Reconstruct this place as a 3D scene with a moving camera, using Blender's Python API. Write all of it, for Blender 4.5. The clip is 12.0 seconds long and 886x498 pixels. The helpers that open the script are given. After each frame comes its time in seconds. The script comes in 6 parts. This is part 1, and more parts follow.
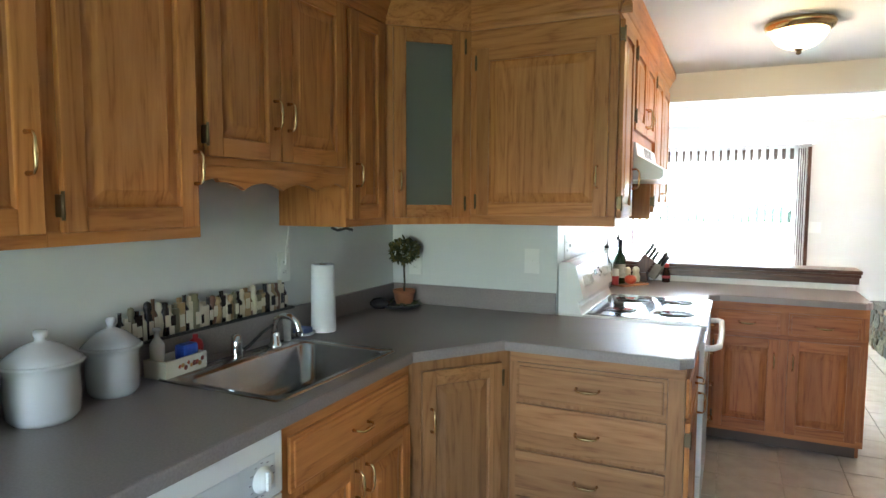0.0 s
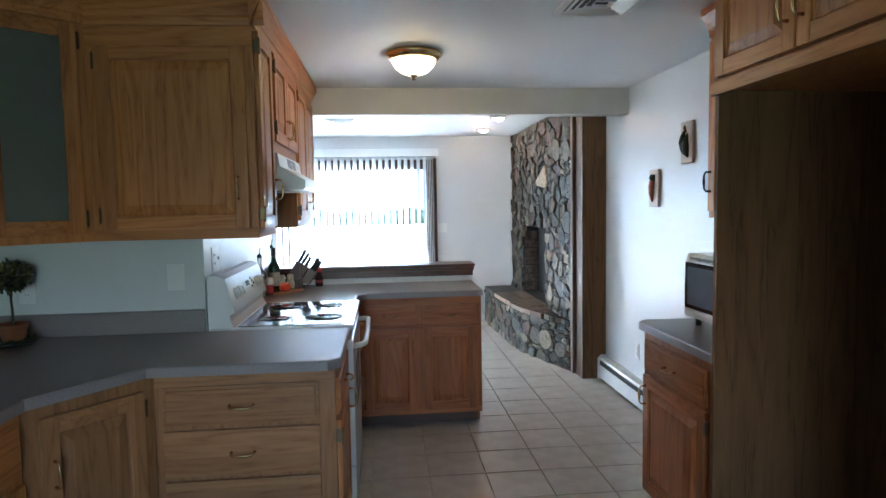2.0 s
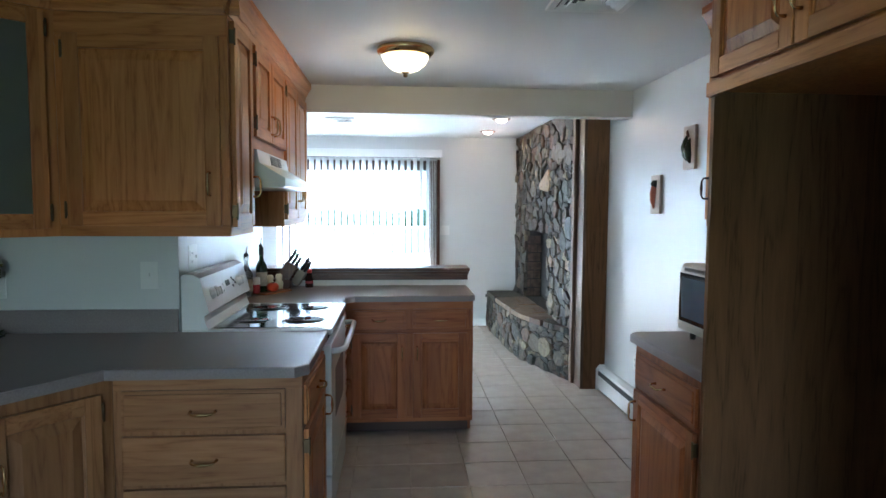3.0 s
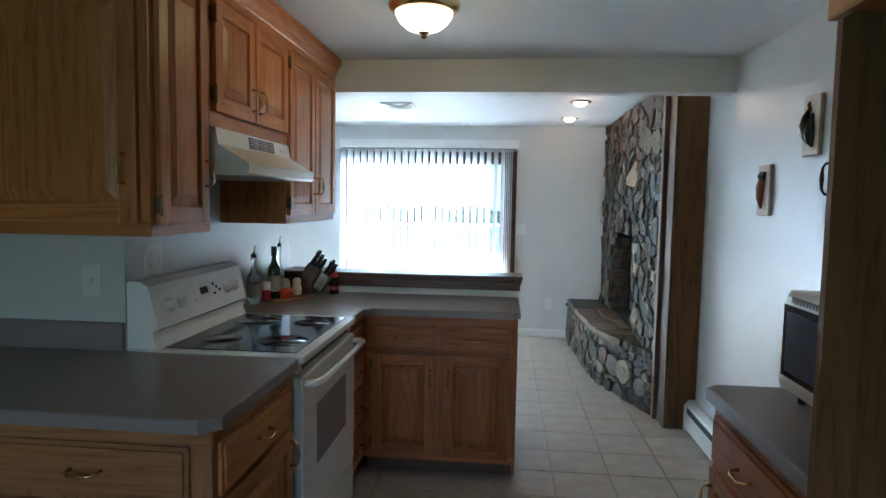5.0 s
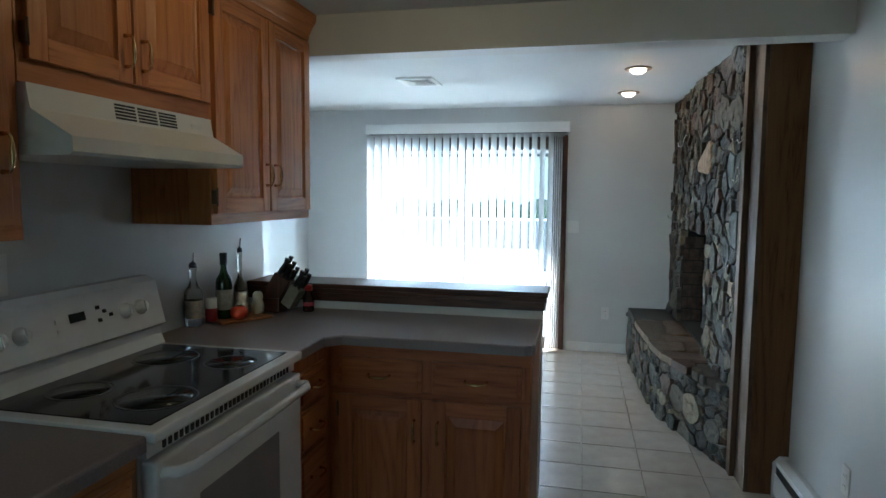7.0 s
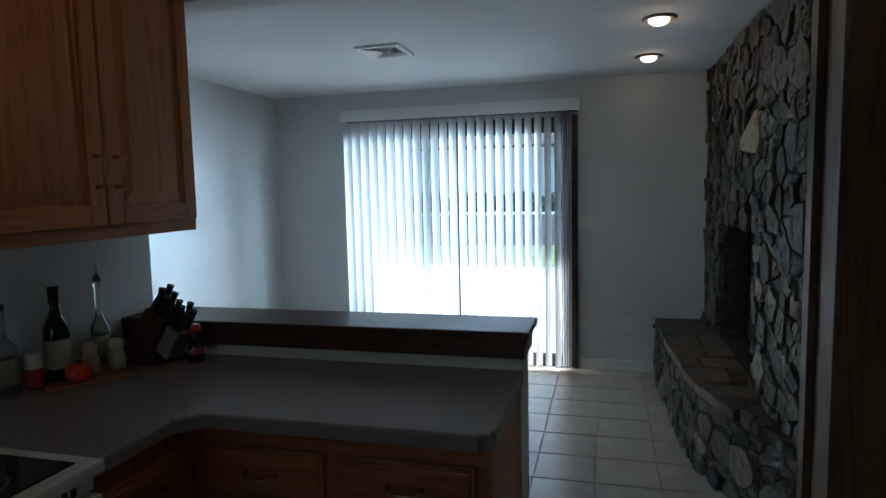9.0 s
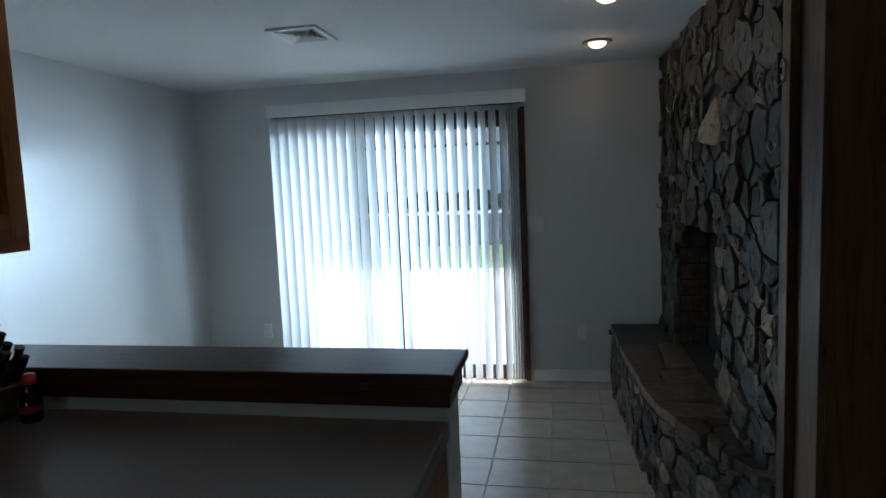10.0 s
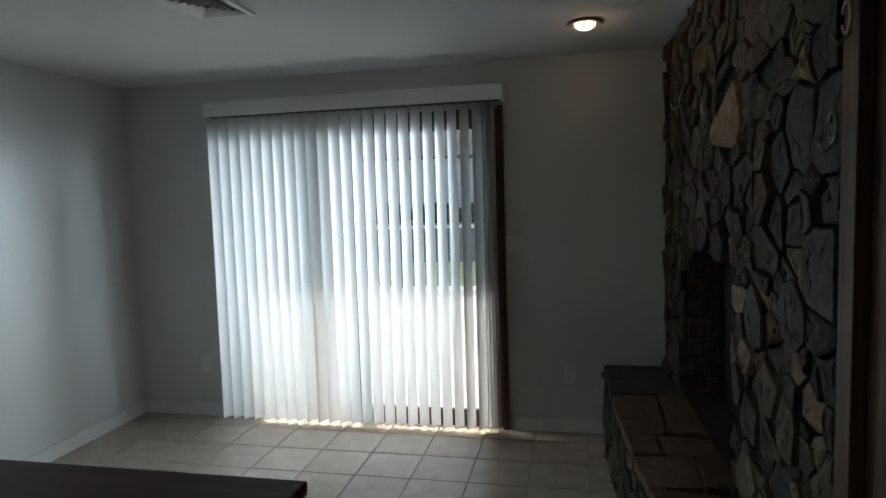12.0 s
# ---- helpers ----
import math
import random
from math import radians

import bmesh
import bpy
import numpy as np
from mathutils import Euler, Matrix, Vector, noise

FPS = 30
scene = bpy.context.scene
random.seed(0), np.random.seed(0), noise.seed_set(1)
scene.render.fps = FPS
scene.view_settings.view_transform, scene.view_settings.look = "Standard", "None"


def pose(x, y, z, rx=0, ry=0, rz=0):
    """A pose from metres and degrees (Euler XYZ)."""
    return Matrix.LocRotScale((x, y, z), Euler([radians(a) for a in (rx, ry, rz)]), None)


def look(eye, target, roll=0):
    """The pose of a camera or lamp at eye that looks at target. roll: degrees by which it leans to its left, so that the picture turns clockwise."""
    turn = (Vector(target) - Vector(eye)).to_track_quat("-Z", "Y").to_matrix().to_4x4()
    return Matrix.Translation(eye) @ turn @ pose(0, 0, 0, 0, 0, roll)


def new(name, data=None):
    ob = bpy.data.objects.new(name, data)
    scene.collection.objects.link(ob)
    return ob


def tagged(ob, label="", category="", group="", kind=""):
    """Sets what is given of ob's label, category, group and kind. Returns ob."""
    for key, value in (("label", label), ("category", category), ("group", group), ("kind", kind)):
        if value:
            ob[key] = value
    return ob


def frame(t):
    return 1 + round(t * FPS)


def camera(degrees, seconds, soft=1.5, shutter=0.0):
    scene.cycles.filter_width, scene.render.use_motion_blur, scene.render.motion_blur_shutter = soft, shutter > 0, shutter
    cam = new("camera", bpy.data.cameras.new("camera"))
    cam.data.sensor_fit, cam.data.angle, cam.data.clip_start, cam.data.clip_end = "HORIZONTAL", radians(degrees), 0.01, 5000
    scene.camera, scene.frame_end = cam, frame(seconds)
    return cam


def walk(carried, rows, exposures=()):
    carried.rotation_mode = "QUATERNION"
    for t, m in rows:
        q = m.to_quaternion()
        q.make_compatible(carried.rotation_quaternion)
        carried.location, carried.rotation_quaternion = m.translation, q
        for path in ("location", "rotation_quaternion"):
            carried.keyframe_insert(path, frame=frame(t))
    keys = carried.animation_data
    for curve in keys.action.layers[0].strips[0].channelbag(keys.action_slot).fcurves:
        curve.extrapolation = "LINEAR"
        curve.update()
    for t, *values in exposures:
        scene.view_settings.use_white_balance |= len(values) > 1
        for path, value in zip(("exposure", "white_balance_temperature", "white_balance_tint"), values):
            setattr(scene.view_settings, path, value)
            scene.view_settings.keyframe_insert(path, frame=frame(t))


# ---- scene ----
cam = camera(71.4, 12.0)
PATH = [
    (0, (0.818, 0.507, 1.466), (-0.029, 2.311, 1.307), 0.2),
    (0.5, (0.831, 0.485, 1.473), (0.304, 2.407, 1.302), 0.3),
    (1, (0.822, 0.48, 1.48), (0.601, 2.461, 1.315), -0.7),
    (1.5, (0.837, 0.492, 1.473), (0.879, 2.486, 1.318), -1.1),
    (2, (0.886, 0.503, 1.484), (1.076, 2.488, 1.337), -1.0),
    (2.5, (0.936, 0.54, 1.479), (1.137, 2.525, 1.345), -0.5),
    (3, (1.025, 0.609, 1.481), (1.175, 2.598, 1.342), 0.3),
    (5, (1.428, 1.306, 1.479), (1.232, 3.29, 1.326), 1.0),
    (5.5, (1.5, 1.487, 1.472), (1.255, 3.465, 1.317), 0.2),
    (6, (1.515, 1.744, 1.481), (1.281, 3.726, 1.351), -0.3),
    (6.5, (1.556, 1.944, 1.465), (1.261, 3.914, 1.282), -1.2),
    (7, (1.671, 2.193, 1.475), (1.242, 4.138, 1.3), 0.5),
    (9, (1.77, 3.121, 1.481), (1.257, 5.044, 1.287), -1.3),
    (9.5, (1.728, 3.36, 1.461), (1.344, 5.312, 1.255), -1.1),
    (10, (1.803, 3.551, 1.488), (1.422, 5.504, 1.286), -2.3),
    (10.5, (1.828, 3.826, 1.456), (1.384, 5.766, 1.255), -2.3),
    (11, (1.934, 3.973, 1.472), (1.442, 5.896, 1.224), -0.6),
    (11.5, (1.95, 4.171, 1.472), (1.531, 6.117, 1.284), -0.4),
    (12, (1.961, 4.306, 1.481), (1.548, 6.256, 1.318), -1.7),
]
EXPOSURES = [(0, 5.5, 6350, 10), (0.5, 5.25, 5900, 10), (1, 4.85, 5600, 9), (1.5, 4.45, 5500, 9), (2.5, 4.3, 5500, 8), (5.5, 3.5, 5500, 4), (7, 3.0, 5500, 2), (9, 1.55, 5400, 3), (10, 1.3, 5500, 5), (10.5, 0.98, 5600, 6), (12, 0.72, 6500, 8)]
walk(cam, [(t, look(eye, target, roll)) for t, eye, target, roll in PATH], EXPOSURES)

# world and lights
world = bpy.data.worlds.new("world")
scene.world = world
world.use_nodes = True
wn = world.node_tree.nodes
sky = wn.new("ShaderNodeTexSky")
sky.sky_type = "NISHITA"
sky.sun_disc = False
SUN_EL, SUN_AZ = 52.0, -35.0  # azimuth from +y towards -x when negative
sky.sun_elevation, sky.sun_rotation = radians(SUN_EL), radians(SUN_AZ)
world.node_tree.links.new(sky.outputs[0], wn["Background"].inputs[0])
wn["Background"].inputs[1].default_value = 0.15


def lamp(name, kind, m, energy, color=(1, 1, 1), **more):
    data = bpy.data.lights.new(name, kind)
    data.energy, data.color = energy, color
    for k, v in more.items():
        setattr(data, k, v)
    ob = new(name, data)
    ob.matrix_world = m
    return ob


SUN_DIR = Vector((math.sin(radians(SUN_AZ)) * math.cos(radians(SUN_EL)), math.cos(radians(SUN_AZ)) * math.cos(radians(SUN_EL)), math.sin(radians(SUN_EL))))
lamp("sun", "SUN", look(SUN_DIR * 20, (0, 0, 0)), 3.6, (1, 0.94, 0.86), angle=radians(0.5))
lamp("back_window_light", "AREA", look((0.55, -1.72, 1.15), (0.9, 2.0, 3.2)), 0.34, (0.57, 0.76, 1.0), shape="RECTANGLE", size=1.2, size_y=0.9, spread=radians(110))
# Added lamp outside: extra sky light through the vanes onto the west wall.
lamp("door_sky_light", "AREA", look((2.5, 9.6, 1.35), (-1.08, 6.75, 0.8)), 12.5, (0.74, 0.88, 1.0), shape="RECTANGLE", size=1.1, size_y=1.6, spread=radians(50))
lamp("kitchen_bulb", "POINT", pose(1.072, 3.94, 2.235), 0.36, (1, 0.72, 0.38), shadow_soft_size=0.04)
for sx, sy in ((2.03, 7.44), (2.02, 6.48)):
    lamp("spot_bulb", "POINT", pose(sx, sy, 2.262), 0.17, (1, 0.62, 0.36), shadow_soft_size=0.03)


# materials
def material(name):
    m = bpy.data.materials.new(name)
    m.use_nodes = True
    return m, m.node_tree.nodes, m.node_tree.links, m.node_tree.nodes["Principled BSDF"]


def ramp(nodes, stops, mode="LINEAR"):
    r = nodes.new("ShaderNodeValToRGB")
    r.color_ramp.interpolation = mode
    el = r.color_ramp.elements
    while len(el) < len(stops):
        el.new(0.5)
    for e, (p, c) in zip(el, stops):
        e.position, e.color = p, (*c, 1)
    return r


def plain(name, color, rough=0.5, metal=0.0, vary=0.08, scale=6.0, bump=0.0, bump_scale=120.0, **extra):
    m, n, l, b = material(name)
    co = n.new("ShaderNodeTexCoord")
    big = n.new("ShaderNodeTexNoise")
    big.inputs["Scale"].default_value, big.inputs["Detail"].default_value = scale, 5
    l.new(co.outputs["Object"], big.inputs["Vector"])
    dark, light = [c * (1 - vary) for c in color], [min(1, c * (1 + vary)) for c in color]
    r = ramp(n, [(0.3, dark), (0.7, light)])
    l.new(big.outputs[0], r.inputs[0])
    l.new(r.outputs[0], b.inputs["Base Color"])
    b.inputs["Roughness"].default_value, b.inputs["Metallic"].default_value = rough, metal
    if bump:
        fine = n.new("ShaderNodeTexNoise")
        fine.inputs["Scale"].default_value, fine.inputs["Detail"].default_value = bump_scale, 3
        l.new(co.outputs["Object"], fine.inputs["Vector"])
        bm_ = n.new("ShaderNodeBump")
        bm_.inputs["Strength"].default_value, bm_.inputs["Distance"].default_value = bump, 0.002
        l.new(fine.outputs[0], bm_.inputs["Height"])
        l.new(bm_.outputs[0], b.inputs["Normal"])
    for k, v in extra.items():
        b.inputs[k.replace("_", " ")].default_value = v
    return m


def wood(name, axis, light, mid, dark, rough=0.40, scale=1.0, bands=8.5, shine=0.34):
    """Grain runs along axis (0, 1, 2) in the object's own space."""
    m, n, l, b = material(name)
    co, info = n.new("ShaderNodeTexCoord"), n.new("ShaderNodeObjectInfo")
    shift = n.new("ShaderNodeVectorMath")
    shift.operation = "MULTIPLY_ADD"
    rnd = n.new("ShaderNodeCombineXYZ")
    for i in range(3):
        l.new(info.outputs["Random"], rnd.inputs[i])
    l.new(rnd.outputs[0], shift.inputs[0])
    shift.inputs[1].default_value = (7.3, 11.9, 5.1)
    l.new(co.outputs["Object"], shift.inputs[2])
    mp = n.new("ShaderNodeMapping")
    s = [1.0, 1.0, 1.0]
    s[axis] = 0.085
    mp.inputs["Scale"].default_value = [v * scale for v in s]
    # boards of about 12 cm glued side by side, each with its own grain and tone
    snap, tone = n.new("ShaderNodeVectorMath"), n.new("ShaderNodeTexWhiteNoise")
    snap.operation = "SNAP"
    snap.inputs[1].default_value = [50.0 if i == axis else 0.118 for i in range(3)]
    l.new(shift.outputs[0], snap.inputs[0])
    l.new(snap.outputs[0], tone.inputs["Vector"])
    jump = n.new("ShaderNodeVectorMath")
    jump.operation = "MULTIPLY_ADD"
    jump.inputs[1].default_value = (5.0, 5.0, 5.0)
    l.new(tone.outputs["Color"], jump.inputs[0])
    l.new(shift.outputs[0], jump.inputs[2])
    l.new(jump.outputs[0], mp.inputs["Vector"])
    rings = n.new("ShaderNodeTexNoise")
    rings.inputs["Scale"].default_value, rings.inputs["Detail"].default_value, rings.inputs["Distortion"].default_value = 8.5, 2.0, 0.35
    l.new(mp.outputs[0], rings.inputs["Vector"])
    mul = n.new("ShaderNodeMath")
    mul.operation = "MULTIPLY"
    mul.inputs[1].default_value = bands
    l.new(rings.outputs[0], mul.inputs[0])
    fr = n.new("ShaderNodeMath")
    fr.operation = "PINGPONG"
    fr.inputs[1].default_value = 0.5
    l.new(mul.outputs[0], fr.inputs[0])
    pore = n.new("ShaderNodeTexNoise")
    pore.inputs["Scale"].default_value, pore.inputs["Detail"].default_value = 150.0, 4.0
    l.new(mp.outputs[0], pore.inputs["Vector"])
    mix = n.new("ShaderNodeMath")
    mix.operation = "MULTIPLY_ADD"
    mix.inputs[1].default_value = 0.8
    l.new(pore.outputs[0], mix.inputs[0])
    l.new(fr.outputs[0], mix.inputs[2])
    r = ramp(n, [(0.30, dark), (0.52, mid), (0.95, light)])
    l.new(mix.outputs[0], r.inputs[0])
    hsv = n.new("ShaderNodeHueSaturation")
    val = n.new("ShaderNodeMapRange")
    val.inputs["To Min"].default_value, val.inputs["To Max"].default_value = 0.86, 1.12
    l.new(info.outputs["Random"], val.inputs["Value"])
    board = n.new("ShaderNodeMapRange")
    board.inputs["To Min"].default_value, board.inputs["To Max"].default_value = 0.90, 1.10
    l.new(tone.outputs["Value"], board.inputs["Value"])
    both = n.new("ShaderNodeMath")
    both.operation = "MULTIPLY"
    l.new(val.outputs[0], both.inputs[0])
    l.new(board.outputs[0], both.inputs[1])
    l.new(both.outputs[0], hsv.inputs["Value"])
    l.new(r.outputs[0], hsv.inputs["Color"])
    l.new(hsv.outputs[0], b.inputs["Base Color"])
    b.inputs["Roughness"].default_value, b.inputs["Specular IOR Level"].default_value = rough, shine
    bp = n.new("ShaderNodeBump")
    bp.inputs["Strength"].default_value, bp.inputs["Distance"].default_value = 0.15, 0.001
    l.new(mix.outputs[0], bp.inputs["Height"])
    l.new(bp.outputs[0], b.inputs["Normal"])
    return m


OAK = ((0.53, 0.210, 0.060), (0.455, 0.166, 0.043), (0.33, 0.108, 0.025))
# Greyer oak, also darkened for the weaker light on the sink corner's base fronts.
DIM = ((0.325, 0.152, 0.060), (0.28, 0.125, 0.046), (0.21, 0.086, 0.030))
RED = ((0.40, 0.132, 0.040), (0.33, 0.101, 0.028), (0.235, 0.066, 0.017))
OAK_Z = wood("oak_upright_grain", 2, *OAK)
OAK_X = wood("oak_grain_along_x", 0, *OAK)
OAK_Y = wood("oak_grain_along_y", 1, *OAK)
DIM_Z, DIM_X, DIM_Y = (wood("dim_oak_" + "xyz"[i], i, *DIM) for i in (2, 0, 1))
RED_Z, RED_X, RED_Y = (wood("red_oak_" + "xyz"[i], i, *RED) for i in (2, 0, 1))
DARK = ((0.105, 0.046, 0.027), (0.078, 0.033, 0.020), (0.046, 0.019, 0.012))
DARK_X = wood("brown_stained_wood_x", 0, *DARK, rough=0.3)
DARK_Z = wood("brown_stained_wood_z", 2, *DARK, rough=0.4)
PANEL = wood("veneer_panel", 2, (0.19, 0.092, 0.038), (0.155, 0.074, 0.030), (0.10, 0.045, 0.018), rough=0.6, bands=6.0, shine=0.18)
TRIMWOOD = wood("worn_brown_trim", 2, (0.12, 0.068, 0.036), (0.09, 0.05, 0.027), (0.05, 0.026, 0.014), rough=0.5)
KICK = plain("dark_kickboard", (0.10, 0.05, 0.028), 0.5)
WALL = plain("white_wall_paint", (0.63, 0.635, 0.62), 0.3, vary=0.02, scale=1.5, bump=0.12, bump_scale=90)
CEIL = plain("white_ceiling_paint", (0.70, 0.705, 0.70), 0.75, vary=0.02, scale=1.2, bump=0.15, bump_scale=60)
CREAM = plain("cream_beam_paint", (0.66, 0.63, 0.60), 0.5, vary=0.03, scale=2, bump=0.1)
TRIM = plain("white_trim_paint", (0.78, 0.78, 0.76), 0.35, vary=0.02)
LAMINATE = plain("grey_laminate", (0.25, 0.210, 0.202), 0.34, vary=0.10, scale=160, bump=0.05, bump_scale=300)
TILE = plain("beige_floor_tile", (0.45, 0.385, 0.325), 0.25, vary=0.10, scale=9, bump=0.05, bump_scale=60)
GROUT = plain("grout", (0.39, 0.33, 0.275), 0.9, vary=0.2, scale=30)
ENAMEL = plain("white_enamel", (0.80, 0.80, 0.78), 0.2, vary=0.01)
BLACK_GLASS = plain("black_ceramic_glass", (0.014, 0.014, 0.016), 0.10, vary=0.1)
BRASS = plain("polished_brass", (0.66, 0.46, 0.22), 0.27, 1.0, vary=0.05)
HINGE = plain("aged_brass_hinge", (0.16, 0.11, 0.06), 0.4, 1.0, vary=0.2)
CHROME = plain("chrome", (0.72, 0.72, 0.72), 0.12, 1.0, vary=0.02)
STEEL = plain("brushed_steel", (0.38, 0.375, 0.375), 0.24, 1.0, vary=0.06, scale=40)
PLASTIC = plain("white_plastic", (0.75, 0.75, 0.72), 0.35, vary=0.01)
BLACK = plain("black_plastic", (0.015, 0.015, 0.015), 0.4)
BROWN_METAL = plain("bronze_aluminium", (0.075, 0.045, 0.032), 0.45, 0.3)
CERAMIC = plain("white_glazed_ceramic", (0.47, 0.47, 0.49), 0.12, vary=0.01)


# meshes
def box(bm, x0, x1, y0, y1, z0, z1, m=None, mat=0, bevel=0.0):
    vs = [bm.verts.new((x, y, z)) for z in (z0, z1) for y in (y0, y1) for x in (x0, x1)]
    fs = [bm.faces.new([vs[i] for i in q]) for q in ((0, 2, 3, 1), (4, 5, 7, 6), (0, 1, 5, 4), (2, 6, 7, 3), (0, 4, 6, 2), (1, 3, 7, 5))]
    if bevel:
        es = list({e for f in fs for e in f.edges})
        got = bmesh.ops.bevel(bm, geom=es, offset=bevel, segments=2, affect="EDGES", profile=0.6)
        vs = list({v for v in vs if v.is_valid} | set(got["verts"]))
        fs = [f for f in set(got["faces"]) | {f for f in fs if f.is_valid}]
    for f in fs:
        f.material_index = mat
    if m is not None:
        for v in vs:
            v.co = m @ v.co
    return fs


def prism(bm, outline, z0, z1, m=None, mat=0):
    """An upright prism on an outline of (x, y), anticlockwise."""
    lo, hi = [bm.verts.new((x, y, z0)) for x, y in outline], [bm.verts.new((x, y, z1)) for x, y in outline]
    n = len(outline)
    fs = [bm.faces.new(lo[::-1]), bm.faces.new(hi)] + [bm.faces.new((lo[i], lo[(i + 1) % n], hi[(i + 1) % n], hi[i])) for i in range(n)]
    for f in fs:
        f.material_index = mat
    if m is not None:
        for v in lo + hi:
            v.co = m @ v.co
    return fs


def lathe(bm, profile, center, steps=32, mat=0, m=None):
    """A turned body from (radius, height) pairs round an upright axis."""
    cx, cy, cz = center
    rings = []
    made = []
    for r, h in profile:
        if r < 1e-5:
            ring = [bm.verts.new((cx, cy, cz + h))]
        else:
            ring = [bm.verts.new((cx + r * math.cos(2 * math.pi * i / steps), cy + r * math.sin(2 * math.pi * i / steps), cz + h)) for i in range(steps)]
        rings.append(ring)
        made += ring
    for a, b in zip(rings, rings[1:]):
        for i in range(steps):
            j = (i + 1) % steps
            q = [a[i % len(a)], a[j % len(a)], b[j % len(b)], b[i % len(b)]]
            q = list(dict.fromkeys(q))
            if len(q) > 2:
                f = bm.faces.new(q)
                f.smooth, f.material_index = True, mat
    if m is not None:
        for v in made:
            v.co = m @ v.co


def tube(bm, points, r, steps=8, mat=0, cap=True):
    pts = [Vector(p) for p in points]
    radii = r if isinstance(r, (list, tuple)) else [r] * len(pts)
    rings = []
    side = None
    for i, p in enumerate(pts):
        d = (pts[min(i + 1, len(pts) - 1)] - pts[max(i - 1, 0)]).normalized()
        if side is None:
            side = d.orthogonal().normalized()
        side = (side - d * side.dot(d)).normalized()
        up = d.cross(side)
        rings.append([bm.verts.new(p + radii[i] * (side * math.cos(2 * math.pi * k / steps) + up * math.sin(2 * math.pi * k / steps))) for k in range(steps)])
    for a, b in zip(rings, rings[1:]):
        for i in range(steps):
            f = bm.faces.new((a[i], a[(i + 1) % steps], b[(i + 1) % steps], b[i]))
            f.smooth, f.material_index = True, mat
    if cap:
        for ring in (rings[0][::-1], rings[-1]):
            bm.faces.new(ring).material_index = mat


def origin(ob):
    v = Vector(ob.location)
    return v + origin(ob.parent) if ob.parent else v


def thing(name, place, label, category, group="", kind=""):
    ob = new(name)
    ob.location = place
    ob.empty_display_size = 0.1
    return tagged(ob, label, category, group, kind)


def finish(bm, name, mats, place=(0, 0, 0)):
    bmesh.ops.recalc_face_normals(bm, faces=bm.faces)
    me = bpy.data.meshes.new(name)
    bm.transform(Matrix.Translation(-Vector(place)))
    bm.to_mesh(me)
    bm.free()
    for mt in mats if isinstance(mats, (list, tuple)) else [mats]:
        me.materials.append(mt)
    return me


def part(name, bm, mats, parent, label=""):
    """One mesh object under parent; bm is in world metres."""
    ob = new(name, finish(bm, name, mats, origin(parent)))
    ob.parent = parent
    return tagged(ob, label)


def solid(name, bm, mats, label, category, group="", kind="", place=None):
    """A top-level thing of one mesh."""
    if place is None:
        c = [v.co for v in bm.verts]
        place = (sum(v.x for v in c) / len(c), sum(v.y for v in c) / len(c), min(v.z for v in c))
    ob = new(name, finish(bm, name, mats, place))
    ob.location = place
    return tagged(ob, label, category, group, kind)


def slab(name, x0, x1, y0, y1, z0, z1, mat, label="", category=""):
    bm = bmesh.new()
    box(bm, x0, x1, y0, y1, z0, z1)
    return solid(name, bm, mat, label or name.replace("_", " "), category or name.split("_")[0], kind="structure", place=(0, 0, 0))


# the setting
CEILING = 2.31
FAR = 8.13
LEFT, RIGHT = -0.84, 2.71
FAM_LEFT = -1.08
slab("floor", -1.3, 3.06, -1.95, 8.3, -0.12, -0.004, GROUT, "dark grout bed under beige floor tiles", "floor")
slab("ceiling", -1.3, 3.06, -1.95, 8.3, CEILING, CEILING + 0.15, CEIL, "smooth white painted ceiling", "ceiling")
slab("wall_west_kitchen", LEFT - 0.12, LEFT, -1.83, 3.40, 0, CEILING, WALL, "white painted wall behind the sink", "wall")
slab("wall_sink_corner", LEFT - 0.12, 0.065, 3.40, 3.52, 0, CEILING, WALL, "white painted wall above the back counter", "wall")
slab("wall_stove", -0.055, 0.065, 3.52, 5.00, 0, CEILING, WALL, "white painted wall behind the stove", "wall")
slab("wall_family_south", FAM_LEFT, 0.065, 5.00, 5.12, 0, CEILING, WALL, "white painted wall beside the opening", "wall")
slab("wall_family_west", FAM_LEFT - 0.12, FAM_LEFT, 5.00, 8.25, 0, CEILING, WALL, "white painted wall of the family room", "wall")
slab("wall_east", RIGHT, RIGHT + 0.35, 2.621, 8.25, 0, CEILING, WALL, "white semi-gloss painted wall", "wall")
DOOR_X0, DOOR_X1, DOOR_TOP = -0.355, 1.515, 2.03
bm = bmesh.new()
box(bm, FAM_LEFT, DOOR_X0, FAR, FAR + 0.14, 0, CEILING)
box(bm, DOOR_X1, RIGHT, FAR, FAR + 0.14, 0, CEILING)
box(bm, DOOR_X0, DOOR_X1, FAR, FAR + 0.14, DOOR_TOP, CEILING)
solid("wall_north", bm, WALL, "white painted wall with a sliding door opening", "wall", kind="structure", place=(0, 0, 0))
bm = bmesh.new()
box(bm, LEFT - 0.12, -0.10, -1.95, -1.83, 0, CEILING)
box(bm, 1.20, 3.05, -1.95, -1.83, 0, CEILING)
box(bm, -0.10, 1.20, -1.95, -1.83, 0, 0.65)
box(bm, -0.10, 1.20, -1.95, -1.83, 1.65, CEILING)
solid("wall_south", bm, WALL, "white painted wall with a window opening", "wall", kind="structure", place=(0, 0, 0))
slab("wall_east_alcove", 2.93, 3.05, -1.83, 2.6205, 0, CEILING, WALL, "white painted wall behind the refrigerator space", "wall")
